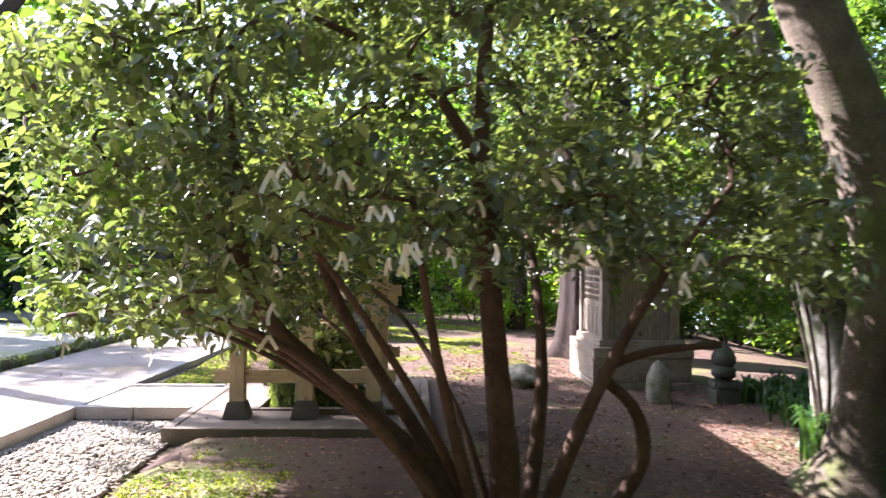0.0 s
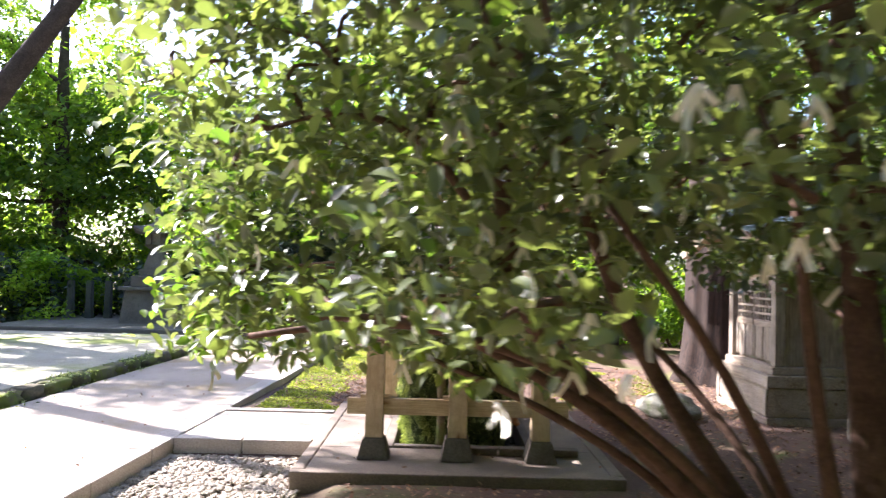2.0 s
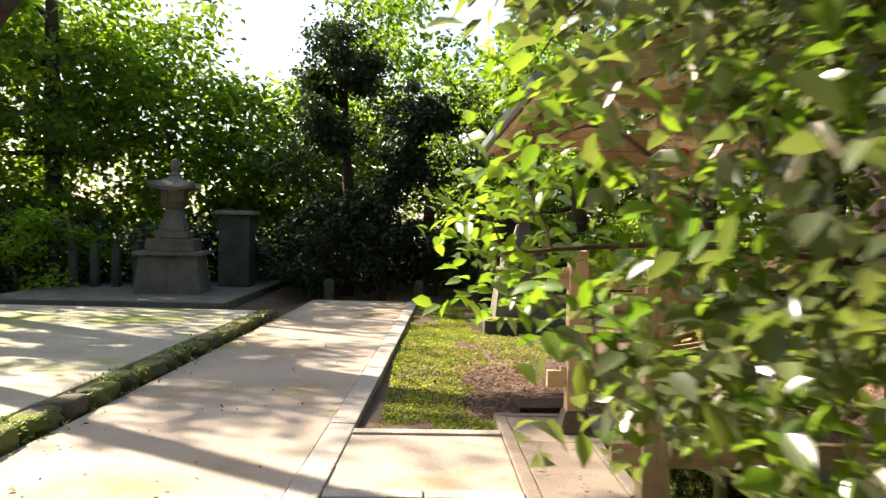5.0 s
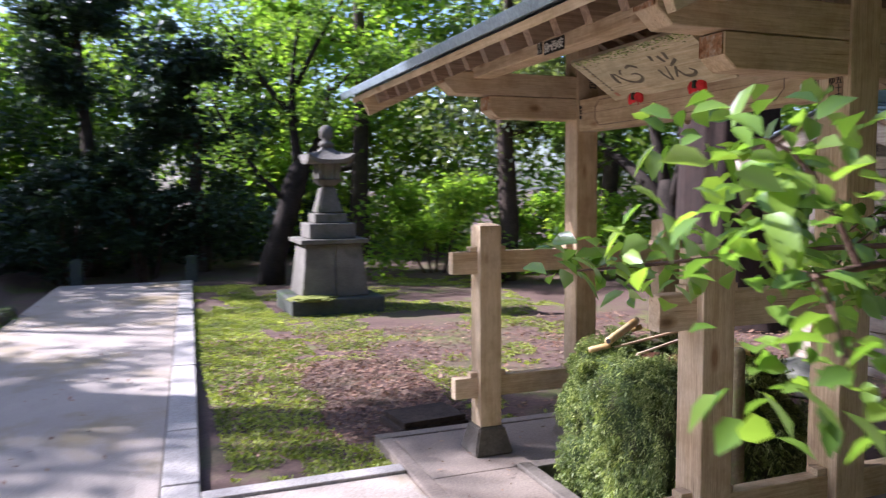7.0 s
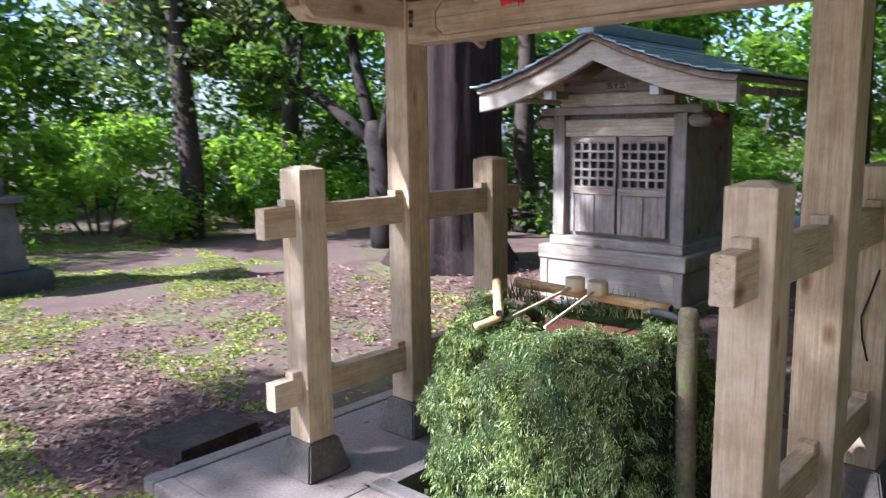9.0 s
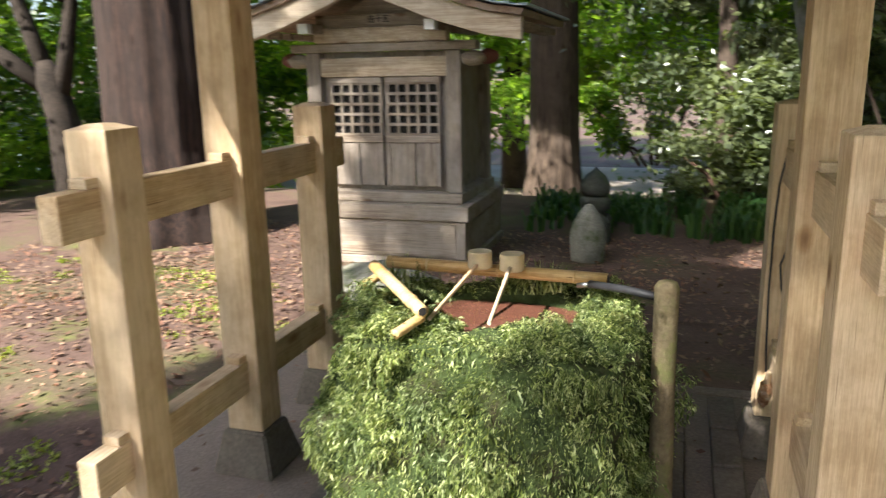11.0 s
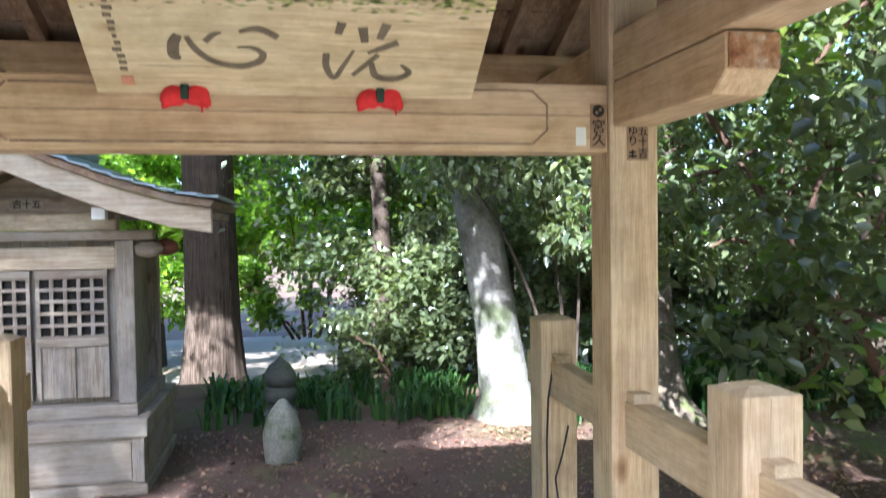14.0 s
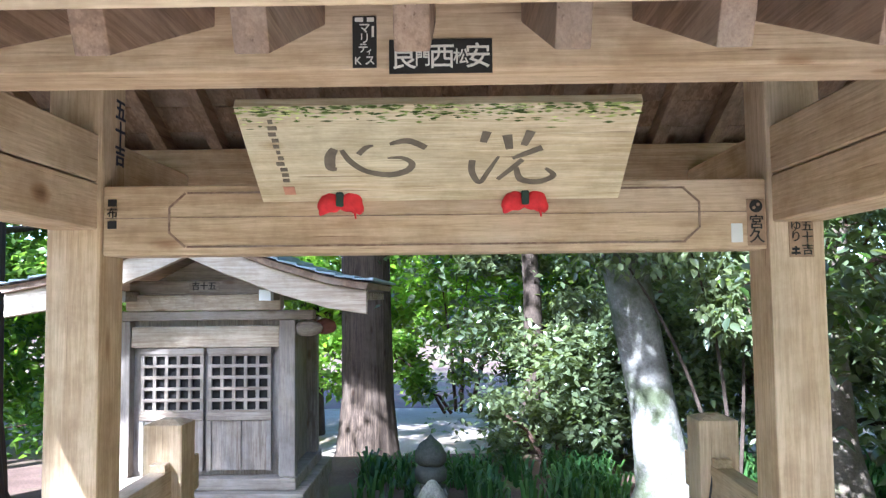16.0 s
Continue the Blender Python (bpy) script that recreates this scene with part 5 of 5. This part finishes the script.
    # bright young sprays at the southern and western tips
    sp = [(-1.65, -3.0, 1.50), (-1.50, -2.95, 1.30), (-1.8, -2.85, 1.62), (-2.25, -2.1, 1.42), (-2.3, -1.9, 1.30),
          (-2.1, -2.3, 1.36), (-0.75, -2.6, 1.5), (-0.9, -2.8, 1.3), (-0.6, -2.5, 1.75), (-1.0, -2.9, 1.65), (-0.5, -2.5, 1.15), (-1.2, -2.9, 1.85)]
    tips = [(-2.21, -2.90, 1.38), (-2.10, -2.82, 1.36), (-2.02, -2.74, 1.42), (-1.90, -2.66, 1.46), (-1.80, -2.60, 1.38)]
    for i, q in enumerate(sp):
        a = min(nodes, key=lambda p: (p - Vector(q)).length)
        part("branch", tube(curve_points(a, q, (0, 0, 0.06), 6), [0.006, 0.005, 0.0045, 0.004, 0.003, 0.002], 6, 0.05, i), bark_brown, e)
    v, f = oval_cloud([(*q, 1.0) for q in sp], 800, 0.058, (0.20, 0.20, 0.11), 33, 0.3)
    fast_mesh("young_leaves", v, f, leaf_spray, e)
    part("branch", tube([(-1.0, -1.6, 1.5), (-1.5, -2.2, 1.46), (-1.9, -2.64, 1.42), (-2.1, -2.82, 1.38), (-2.22, -2.92, 1.36)], [0.009, 0.007, 0.005, 0.004, 0.002], 6), bark_brown, e)
    v, f = oval_cloud([(*q, 1.0) for q in tips], 130, 0.060, (0.15, 0.15, 0.06), 35, 0.25)
    fast_mesh("young_leaves", v, f, leaf_spray, e)
    # lighter leaves on the south and west sides paint in sunlight
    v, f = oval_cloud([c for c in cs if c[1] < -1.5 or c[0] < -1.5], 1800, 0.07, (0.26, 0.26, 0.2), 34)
    fast_mesh("sunlit_tint_leaves", v, f, leaf_mid, e)
    return e, base, cs + [(*q, 1.0) for q in sp] * 4


camellia_tree, cam_base, cam_cs = camellia()


def paper_strip(m, seed):
    me_v, me_f = [], []
    rng = random.Random(seed)
    for s in (-1, 1):
        L, w = rng.uniform(0.055, 0.10), 0.009
        ang = rng.uniform(0.1, 0.7) * s
        n = 4
        for i in range(n + 1):
            t = i / n
            c = Vector((math.sin(ang) * L * t, 0.012 * math.sin(t * 3), -math.cos(ang) * L * t))
            sd = Vector((math.cos(ang), 0.25 * s, math.sin(ang))) * w
            me_v += [c - sd, c + sd]
        o = (s > 0) * 2 * (n + 1)
        me_f += [(o + 2 * i, o + 2 * i + 1, o + 2 * i + 3, o + 2 * i + 2) for i in range(n)]
    ob = raw_ob("paper_fortune", me_v, me_f, paper)
    sol = ob.modifiers.new("thickness", "SOLIDIFY")
    sol.thickness = 0.002
    ob.matrix_basis = m
    return tagged(ob, "folded white paper fortune tied to a twig", "paper", group="paper fortunes on the camellia")


rng = random.Random(77)
for i in range(110):
    c = rng.choice([k for k in cam_cs if k[2] < 2.2 and (k[0] > 0.2 or i % 5 > 2) and (k[0] + 0.28) * 0.668 + (k[1] + 3.64) * 0.744 > 0.1 and (1.27 - k[0]) * 0.481 + (k[1] + 2.79) * 0.877 > 1.1])
    p = cam_base + Vector(c[:3]) + Vector((rng.uniform(-0.25, 0.25), rng.uniform(-0.25, 0.25), rng.uniform(-0.2, 0.1)))
    p.z = max(p.z, 0.85)
    paper_strip(Matrix.Translation(p) @ Matrix.Rotation(rng.uniform(0, 6.28), 4, "Z"), i)

# sunlit lane and a house beyond the wood
lane = part("lane", box(-12, 14, 11.2, 17.0, -1.6, -1.05, 0.02), concrete, None)
tagged(lane, "pale sunlit concrete lane beyond the wood", "lane", kind="structure")
house = thing("house", "pale blue-grey house seen through the trees", "house", pose(-19.5, 14.5, -3.2, 0, 0, 35))
part("wall", box(-3, 3, -2.5, 2.5, 0, 3.6, 0.02), far_wall, house)
part("roof", prism([(-3.3, 3.6), (3.3, 3.6), (0, 5.0)], "y", -2.9, 2.9, 0.02), base_stone, house)
for wx in (-1.6, 0.2, 1.8):
    win = part("window", box(wx - 0.45, wx + 0.45, -2.56, -2.49, 1.2, 2.4, 0.01), white_paint, house)
    part("pane", box(wx - 0.38, wx + 0.38, -2.58, -2.562, 1.27, 2.33, 0), shaded_inside, win)

# woodland round the precinct
WOODS = [
    # bright leaf colour paints the sunlit look of these crowns
    ("forest_tree", "broadleaf tree with bright sunlit crown", -14, -10.5, 11, 0.22, 3.4, 0.12, 8000, 0.17, bark_wood, leaf_sunlit_tint),
    ("forest_tree", "broadleaf tree with bright sunlit crown", -11.5, -12.5, 10, 0.2, 3.0, 0.2, 4500, 0.17, bark_wood, leaf_sunlit_tint),
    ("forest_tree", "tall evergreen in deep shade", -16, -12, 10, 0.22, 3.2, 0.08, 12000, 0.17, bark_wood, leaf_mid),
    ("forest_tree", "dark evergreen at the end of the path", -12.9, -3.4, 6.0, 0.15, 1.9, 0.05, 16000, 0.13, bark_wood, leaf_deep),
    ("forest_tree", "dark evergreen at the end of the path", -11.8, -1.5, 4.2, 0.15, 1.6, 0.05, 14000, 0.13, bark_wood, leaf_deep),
    ("forest_tree", "sunlit broadleaf tree behind the lantern", -13.5, 2.0, 9, 0.2, 3.2, 0.1, 13000, 0.16, bark_wood, leaf_sunlit_tint),
    ("forest_tree", "evergreen with a dark forked stem", -8.4, 3.1, 5.5, 0.17, 2.3, 0.35, 11000, 0.11, bark_wood, leaf_dark),
    ("forest_tree", "sunlit broadleaf tree in the wood", -10.5, 6.5, 8, 0.18, 3.0, 0.12, 12000, 0.16, bark_wood, leaf_sunlit_tint),
    ("forest_tree", "sunlit broadleaf tree in the wood", -6.8, 9.0, 8, 0.18, 3.0, 0.2, 10000, 0.16, bark_wood, leaf_mid),
    ("forest_tree", "sunlit broadleaf tree in the wood", -2.8, 13.5, 9, 0.2, 3.2, 0.12, 12000, 0.17, bark_wood, leaf_sunlit_tint),
    ("forest_tree", "dense dark evergreen behind the irises", 0.9, 6.8, 4.8, 0.12, 1.6, 0.06, 22000, 0.10, bark_wood, leaf_dark),
    ("forest_tree", "dense dark evergreen behind the irises", 2.4, 7.0, 5.4, 0.12, 1.7, 0.06, 22000, 0.10, bark_wood, leaf_dark),
    ("forest_tree", "dense evergreen in the shade", 4.0, 6.0, 5.2, 0.12, 1.8, 0.08, 18000, 0.10, bark_wood, leaf_dark),
    ("forest_tree", "sunlit broadleaf tree in the wood", 2.5, 13.0, 9, 0.2, 3.2, 0.12, 10000, 0.17, bark_wood, leaf_sunlit_tint),
    ("forest_tree", "evergreen in the shade", 6.5, 5.8, 6.0, 0.15, 2.2, 0.15, 12000, 0.13, bark_wood, leaf_mid),
    # unseen leaning tree, added on the sun's line to shade shrine and ground
    ("forest_tree", "tall evergreen leaning over the precinct", -4.2, -9.0, 9.6, 0.22, 2.1, 0.72, 8500, 0.17, bark_wood, leaf_mid),
    # unseen tree, its crown added to keep sun off the western posts
    ("forest_tree", "tall evergreen with a high crown", -6.7, -8.8, 10.0, 0.2, 1.1, 0.74, 4000, 0.17, bark_wood, leaf_mid),
    # two thin trees added beside the view for dappled shade on the path
    ("forest_tree", "tall thin evergreen shading the path", -8.2, -12.6, 11, 0.22, 3.0, 0.5, 5000, 0.17, bark_wood, leaf_mid),
    ("forest_tree", "tall thin evergreen shading the path", -14.5, -14.2, 11, 0.25, 2.6, 0.6, 3600, 0.18, bark_wood, leaf_mid),
    # three unseen trees behind the camera, added to cut open skylight
    ("forest_tree", "tall evergreen behind the path", 5.0, -13.5, 12, 0.25, 3.6, 0.3, 9000, 0.18, bark_wood, leaf_mid),
    ("forest_tree", "tall evergreen behind the path", 12.5, -6, 10, 0.25, 3.2, 0.2, 8000, 0.18, bark_wood, leaf_mid),
    ("forest_tree", "tall evergreen behind the path", 13.0, 3, 10, 0.25, 3.2, 0.2, 8000, 0.18, bark_wood, leaf_mid),
    # unseen tree, its crown added to keep sun off the eastern posts
    ("forest_tree", "tall evergreen with a high crown", -3.6, -8.6, 10.0, 0.2, 1.1, 0.70, 6000, 0.17, bark_wood, leaf_mid),
]
for i, w in enumerate(WOODS):
    forest_tree(*w, 100 + i, (-1.8, 5.3) if "leaning" in w[1] else (0, 0))
limb_tree("forked_tree", "small dark-stemmed tree forking behind the lantern", (-9.5, -0.55, -0.05),
          [(0, 0, -0.2), (0.02, 0.05, 0.4), (0.05, 0.25, 1.0), (0.05, 0.42, 1.6), (0.05, 0.50, 1.85), (0.05, 0.52, 2.0)], [0.24, 0.20, 0.18, 0.19, 0.17, 0.08],
          [((0.05, 0.5, 1.75), (0.0, 0.55, 4.2), 0.085, (0, -0.12, 0)), ((0.05, 0.45, 1.7), (0.1, 1.0, 3.2), 0.10, (0, 0.1, -0.1)), ((0.0, 0.5, 2.6), (-0.2, -0.8, 4.4), 0.06, (0, 0, -0.1)),
           ((0.05, 0.95, 3.0), (0.3, 1.9, 3.7), 0.045, (0, 0, 0.1)), ((0.0, 0.5, 3.2), (0.4, 1.4, 4.8), 0.05, (0, 0, 0.1)), ((0.05, 0.3, 1.3), (0.2, -0.9, 3.0), 0.05, (0, 0, -0.2))],
          [], 3800, 0.10, bark_black, leaf_mid, 25, (0.8, 0.8, 0.5))
limb_tree("camellia_tree", "old evergreen with several bent dark limbs", (-5.7, 4.35, -0.05),
          [(0.1, 0, -0.2), (0.05, 0, 0.5), (0.0, 0, 1.0), (-0.1, 0, 1.4), (-0.15, 0, 1.6)], [0.24, 0.19, 0.16, 0.15, 0.08],
          [((-0.1, 0, 1.3), (-2.6, -0.6, 2.5), 0.10, (0, 0, 0.25)), ((-0.1, 0, 1.4), (-0.8, 0.1, 4.2), 0.10, (-0.15, 0, 0)), ((0, 0, 1.2), (0.35, 0.2, 4.4), 0.09, (0.15, 0, 0)),
           ((-0.5, 0, 2.6), (-1.8, 0.3, 4.0), 0.06, (0, 0, 0.2)), ((0.15, 0, 2.2), (1.2, -0.2, 3.2), 0.05, (0, 0, 0.2)), ((-1.3, -0.3, 2.1), (-2.2, 0.6, 3.4), 0.05, (0, 0, 0.2))],
          [(-1, 0, 4.6, 0.9), (0.4, 0, 4.8, 0.9), (-2.2, 0, 4.2, 0.8), (-1.6, 0.8, 2.6, 0.7), (0.8, 0.8, 2.4, 0.7)], 12000, 0.10, bark_black, leaf_mid, 26, (0.9, 0.9, 0.55))
limb_tree("leaning_tree", "thick bent trunk with moss on its spreading roots", (2.9, 3.86, -0.06),
          [(0, -0.05, -0.2), (0, -0.03, 0.02), (0, 0.0, 0.22), (0, 0.03, 0.6), (0, 0.12, 1.4), (0, 0.14, 1.75), (-0.05, -0.05, 2.5), (-0.1, -0.35, 3.3), (-0.2, -0.8, 4.6)], [0.50, 0.40, 0.25, 0.18, 0.16, 0.20, 0.21, 0.20, 0.14],
          [((-0.1, -0.5, 3.7), (0.9, -1.6, 4.8), 0.08, (0, 0, 0.2)), ((-0.15, -0.6, 4.0), (-1.0, 0.4, 5.0), 0.08, (0, 0, 0.2)), ((-0.2, -0.8, 4.5), (0.0, -2.0, 5.4), 0.07, (0, 0, 0.2))],
          # wide unseen canopy added to block overhead skylight from the camellia
          [(0, -1, 5.2, 1.0), (0.6, 0, 5.4, 1.0), (1.5, -1.0, 5.8, 1.3), (2.4, -0.4, 6.0, 1.3), (1.8, -2.2, 5.9, 1.3), (0.6, -2.6, 5.7, 1.3), (-0.8, -1.8, 5.9, 1.2), (-1.4, -0.6, 6.2, 1.2), (2.8, -1.6, 6.4, 1.3), (1.2, 0.9, 6.0, 1.3), (-0.6, 0.8, 6.2, 1.2), (1.6, -3.4, 6.2, 1.2), (3.4, -2.6, 6.4, 1.2)], 26000, 0.13, bark_root, leaf_dark, 27, (0.9, 0.9, 0.5))
BUSHES = [
    # brightest bushes carry their sunlight in the leaf colour
    ("bush", "bright sunlit bush beyond the conifer", 0.15, 10.2, 1.3, 0.9, 2.6, 6000, 0.12, leaf_sunlit_tint),
    ("bush", "bright sunlit bush beyond the shrine", -3.2, 10.0, 1.8, 0.9, 2.8, 6000, 0.13, leaf_sunlit_tint),
    ("bush", "bright green bush beside the stone terrace", -11.5, -9.2, 1.6, 1.4, 1.4, 5000, 0.13, leaf_sunlit_tint),
    ("bush", "sunlit bushes behind the lantern", -9.8, 2.4, 1.8, 1.4, 1.5, 6000, 0.12, leaf_sunlit_tint),
    ("bush", "sunlit bushes behind the lantern", -8.6, 4.6, 1.8, 1.4, 1.3, 6000, 0.12, leaf_sunlit_tint),
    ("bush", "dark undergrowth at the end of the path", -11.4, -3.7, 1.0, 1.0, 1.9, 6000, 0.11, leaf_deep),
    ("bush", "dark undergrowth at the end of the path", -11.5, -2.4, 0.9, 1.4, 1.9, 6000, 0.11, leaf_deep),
    ("bush", "green undergrowth in the wood", -6.6, 7.0, 1.8, 1.3, 1.2, 5000, 0.12, leaf_mid),
    ("bush", "green undergrowth in the wood", -3.0, 8.2, 1.6, 1.2, 1.3, 5000, 0.12, leaf_sunlit_tint),
    ("bush", "yellow-green undergrowth below the evergreens", 1.2, 5.9, 1.0, 0.7, 1.3, 4500, 0.09, leaf_dark),
    ("bush", "evergreen bush beside the pale trunk", 2.9, 5.0, 1.0, 0.8, 1.7, 5000, 0.09, leaf_dark),
    ("bush", "evergreen bush in the shade", 4.6, 4.2, 1.2, 1.0, 1.6, 5000, 0.10, leaf_dark),
]
for i, w in enumerate(BUSHES):
    bush(*w, 300 + i)


def woodland(name, label, a0, a1, r0, r1, height, clumps, per, size, leaf, seed, gap=None, low=-1.2):
    """Far wood: clumps of foliage in an arc round the precinct, angles in degrees from east."""
    rng = np.random.default_rng(seed)
    cs = []
    while len(cs) < clumps:
        a, r = rng.uniform(a0, a1), rng.uniform(r0, r1)
        h = height * (0.75 + 0.35 * noise.noise(Vector((a * 0.12, seed, 0))))
        if gap and gap[0] < a < gap[1]:
            h = min(h, gap[2])
        z = rng.uniform(low, h)
        x, y = r * math.cos(radians(a)), r * math.sin(radians(a))
        if noise.noise(Vector((x * 0.35, y * 0.35, z * 0.45))) > -0.25:
            cs.append((x, y, z, rng.uniform(0.7, 1.3)))
    v, f = leaf_cloud(cs, clumps * per, size, (0.85, 0.85, 0.5), seed)
    return tagged(fast_mesh(name, v, f, leaf), label, "woodland", kind="stuff")


woodland("woodland", "dense sunlit green wood beyond the precinct", 176, 232, 16, 21, 10, 800, 60, 0.24, leaf_mid, 61, (193, 204, 5.2))
woodland("woodland", "bright yellow-green foliage of the sunlit wood", 172, 225, 17, 20, 9, 420, 60, 0.24, leaf_sunlit_tint, 62, (193, 204, 5.2))
woodland("woodland", "dense sunlit green wood beyond the precinct", 120, 178, 15, 20, 12, 800, 60, 0.24, leaf_mid, 63)
woodland("woodland", "bright yellow-green foliage of the sunlit wood", 110, 178, 13, 17, 7, 420, 60, 0.22, leaf_sunlit_tint, 64)
woodland("woodland", "green wood behind the small shrine", 40, 122, 15, 19, 12, 700, 60, 0.24, leaf_mid, 65, None, 0.9)
woodland("woodland", "bright foliage behind the small shrine", 78, 118, 12, 15, 7, 420, 60, 0.2, leaf_sunlit_tint, 66, None, 0.7)
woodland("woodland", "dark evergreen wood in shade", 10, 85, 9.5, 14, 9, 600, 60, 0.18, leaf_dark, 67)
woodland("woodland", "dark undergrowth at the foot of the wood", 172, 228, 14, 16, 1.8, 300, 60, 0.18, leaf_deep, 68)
woodland("woodland", "green wood across the path behind", 232, 360, 16, 22, 12, 700, 40, 0.34, leaf_mid, 69)
woodland("woodland", "green wood behind the start of the path", 0, 12, 14, 20, 11, 120, 40, 0.34, leaf_mid, 70)


# two unseen leaf screens added to darken east and south faces
woodland("woodland", "unseen wood added to block southeastern skylight", 288, 322, 10.5, 14.5, 13, 520, 60, 0.30, leaf_mid, 72)
woodland("woodland", "unseen wood added to block eastern skylight", -40, 38, 10.5, 14.5, 13, 900, 60, 0.30, leaf_mid, 71)


def strap_leaves(name, label, x0, x1, y0, y1, count, h, mat, seed):
    rng = np.random.default_rng(seed)
    tuft = rng.uniform(0, 1, (max(1, count // 14), 2))
    pk = rng.integers(0, len(tuft), count)
    p = np.stack([x0 + (x1 - x0) * tuft[pk, 0] + rng.normal(0, 0.04, count), y0 + (y1 - y0) * tuft[pk, 1] + rng.normal(0, 0.04, count), np.full(count, -0.08)], 1)
    a = rng.uniform(0, 6.28, count)
    out = np.stack([np.cos(a), np.sin(a), np.zeros(count)], 1)
    side = np.stack([-np.sin(a), np.cos(a), np.zeros(count)], 1)
    H = h * rng.uniform(0.6, 1.15, (count, 1))
    R = H * rng.uniform(0.15, 0.75, (count, 1))
    up = np.array([0, 0, 1.0])
    rows = []
    for t, zz, w in ((0, 0, 0.011), (0.35, 0.62, 0.015), (0.7, 0.98, 0.012), (1.0, 0.86, 0.001)):
        c = p + out * R * t ** 1.5 + up * H * zz
        rows += [c - side * w, c + side * w]
    v = np.stack(rows, 1).reshape(-1, 3)
    i = np.arange(count) * 8
    f = np.concatenate([np.stack([i + k, i + k + 1, i + k + 3, i + k + 2], 1) for k in (0, 2, 4)])
    ob = fast_mesh(name, v, f, mat)
    return tagged(ob, label, "plants", kind="stuff")


strap_leaves("iris_leaves", "band of green strap-leaved plants", -0.85, 1.5, 4.3, 5.6, 1150, 0.27, iris_mat, 41)
strap_leaves("iris_leaves", "band of green strap-leaved plants", 2.1, 5.0, 3.8, 5.0, 1800, 0.38, iris_mat, 42)


def litter(name, label, regions, count, size, mat, seed):
    rng = np.random.default_rng(seed)
    vs, fs, o = [], [], 0
    for (x0, x1, y0, y1, z, share) in regions:
        k = int(count * share)
        p = np.stack([rng.uniform(x0, x1, k), rng.uniform(y0, y1, k), np.full(k, z) + rng.uniform(0, 0.02, k)], 1)
        a = rng.uniform(0, 6.28, k)
        tilt = rng.normal(0, 0.3, k)
        d = np.stack([np.cos(a), np.sin(a), tilt], 1)
        s = np.stack([-np.sin(a), np.cos(a), rng.normal(0, 0.3, k)], 1)
        L = size * rng.uniform(0.5, 1.3, (k, 1))
        v = np.stack([p, p + d * L * 0.5 + s * L * 0.25, p + d * L, p + d * L * 0.5 - s * L * 0.25], 1).reshape(-1, 3)
        i = np.arange(k) * 4 + o
        vs.append(v)
        fs.append(np.concatenate([np.stack([i, i + 1, i + 2], 1), np.stack([i, i + 2, i + 3], 1)]))
        o += len(v)
    ob = fast_mesh(name, np.concatenate(vs), np.concatenate(fs), mat)
    return tagged(ob, label, "leaf litter", kind="stuff")


litter("fallen_leaves", "few brown leaves and twigs on the platform", [(-1.26, -0.62, -1.0, 1.0, 0.003, 0.45), (-0.6, 0.6, -1.0, -0.6, 0.003, 0.2), (0.62, 1.26, -1.0, 1.0, 0.003, 0.35)], 130, 0.035, litter_mat, 52)
litter("fallen_leaves", "few brown leaves scattered on the path", [(-8, 4, -4.0, -2.4, 0.003, 1.0)], 260, 0.035, litter_mat, 53)
litter("fallen_leaves", "reddish-brown leaf patch on the soil beside the platform", [(-3.6, -1.45, -1.3, -0.3, -0.055, 0.8), (-5.0, -3.2, -0.9, 0.4, -0.055, 0.2)], 5200, 0.035, litter_mat, 54)
litter("fallen_leaves", "brown fallen leaves scattered on the soil", [(-4, 4, 1.25, 4.4, -0.05, 0.5), (1.45, 6, -0.8, 4, -0.05, 0.3), (-5, -1.4, -1.9, 3, -0.05, 0.25)], 22000, 0.045, litter_mat, 51)


def ground_moss(name, label, x0, x1, y0, y1, count, mask, seed, mat):
    """Low cushions of moss and tiny leaves on the soil, in uneven patches."""
    rng = np.random.default_rng(seed)
    pts = []
    while len(pts) < count:
        x, y = rng.uniform(x0, x1), rng.uniform(y0, y1)
        bare = max(abs((x + 2.5) / 1.15), abs((y + 0.8) / 0.5)) + 0.3 * noise.noise(Vector((x * 2, y * 2, 1))) < 0.95
        if not bare and noise.noise(Vector((x * 0.9, y * 0.9, seed))) + 0.4 * noise.noise(Vector((x * 4, y * 4, seed))) > mask:
            pts.append((x, y, -0.055 + 0.030 * noise.noise(Vector((x * 0.8, y * 0.8, 0))) + 0.012 * noise.noise(Vector((x * 3, y * 3, 5)))))
    v, f = leaf_cloud(pts, count, 0.026, (0.01, 0.01, 0.010), seed, -0.3, 1.6)
    return tagged(fast_mesh(name, v, f, mat), label, "moss", kind="stuff")


ground_moss("ground_moss", "green moss along the edge of the path", -9.5, -0.8, -1.97, -0.95, 42000, -0.25, 81, moss_leaf)
ground_moss("ground_moss", "green moss patches on the soil", -9.5, -1.5, -0.95, 2.6, 34000, 0.10, 82, moss_leaf)
ground_moss("ground_moss", "green moss beside the gravel bed", 1.5, 6.5, -0.9, 0.6, 9000, 0.05, 83, moss_leaf)

rng = np.random.default_rng(91)
verge = []
while len(verge) < 5000:
    x = rng.uniform(-7.2, 6.0)
    y = -4.27 - 0.045 * x + rng.normal(0, 0.10)
    if noise.noise(Vector((x * 1.7, y * 2.0, 3))) > -0.1:
        verge.append((x, y, 0.085 if y < -4.22 - 0.045 * x else -0.02))
v, f = leaf_cloud(verge, 6000, 0.035, (0.03, 0.03, 0.03), 92, -0.3, 2.2)
tagged(fast_mesh("verge_moss", v, f, fern_mat), "tufts of moss and weeds along the terrace edge", "moss", kind="stuff")
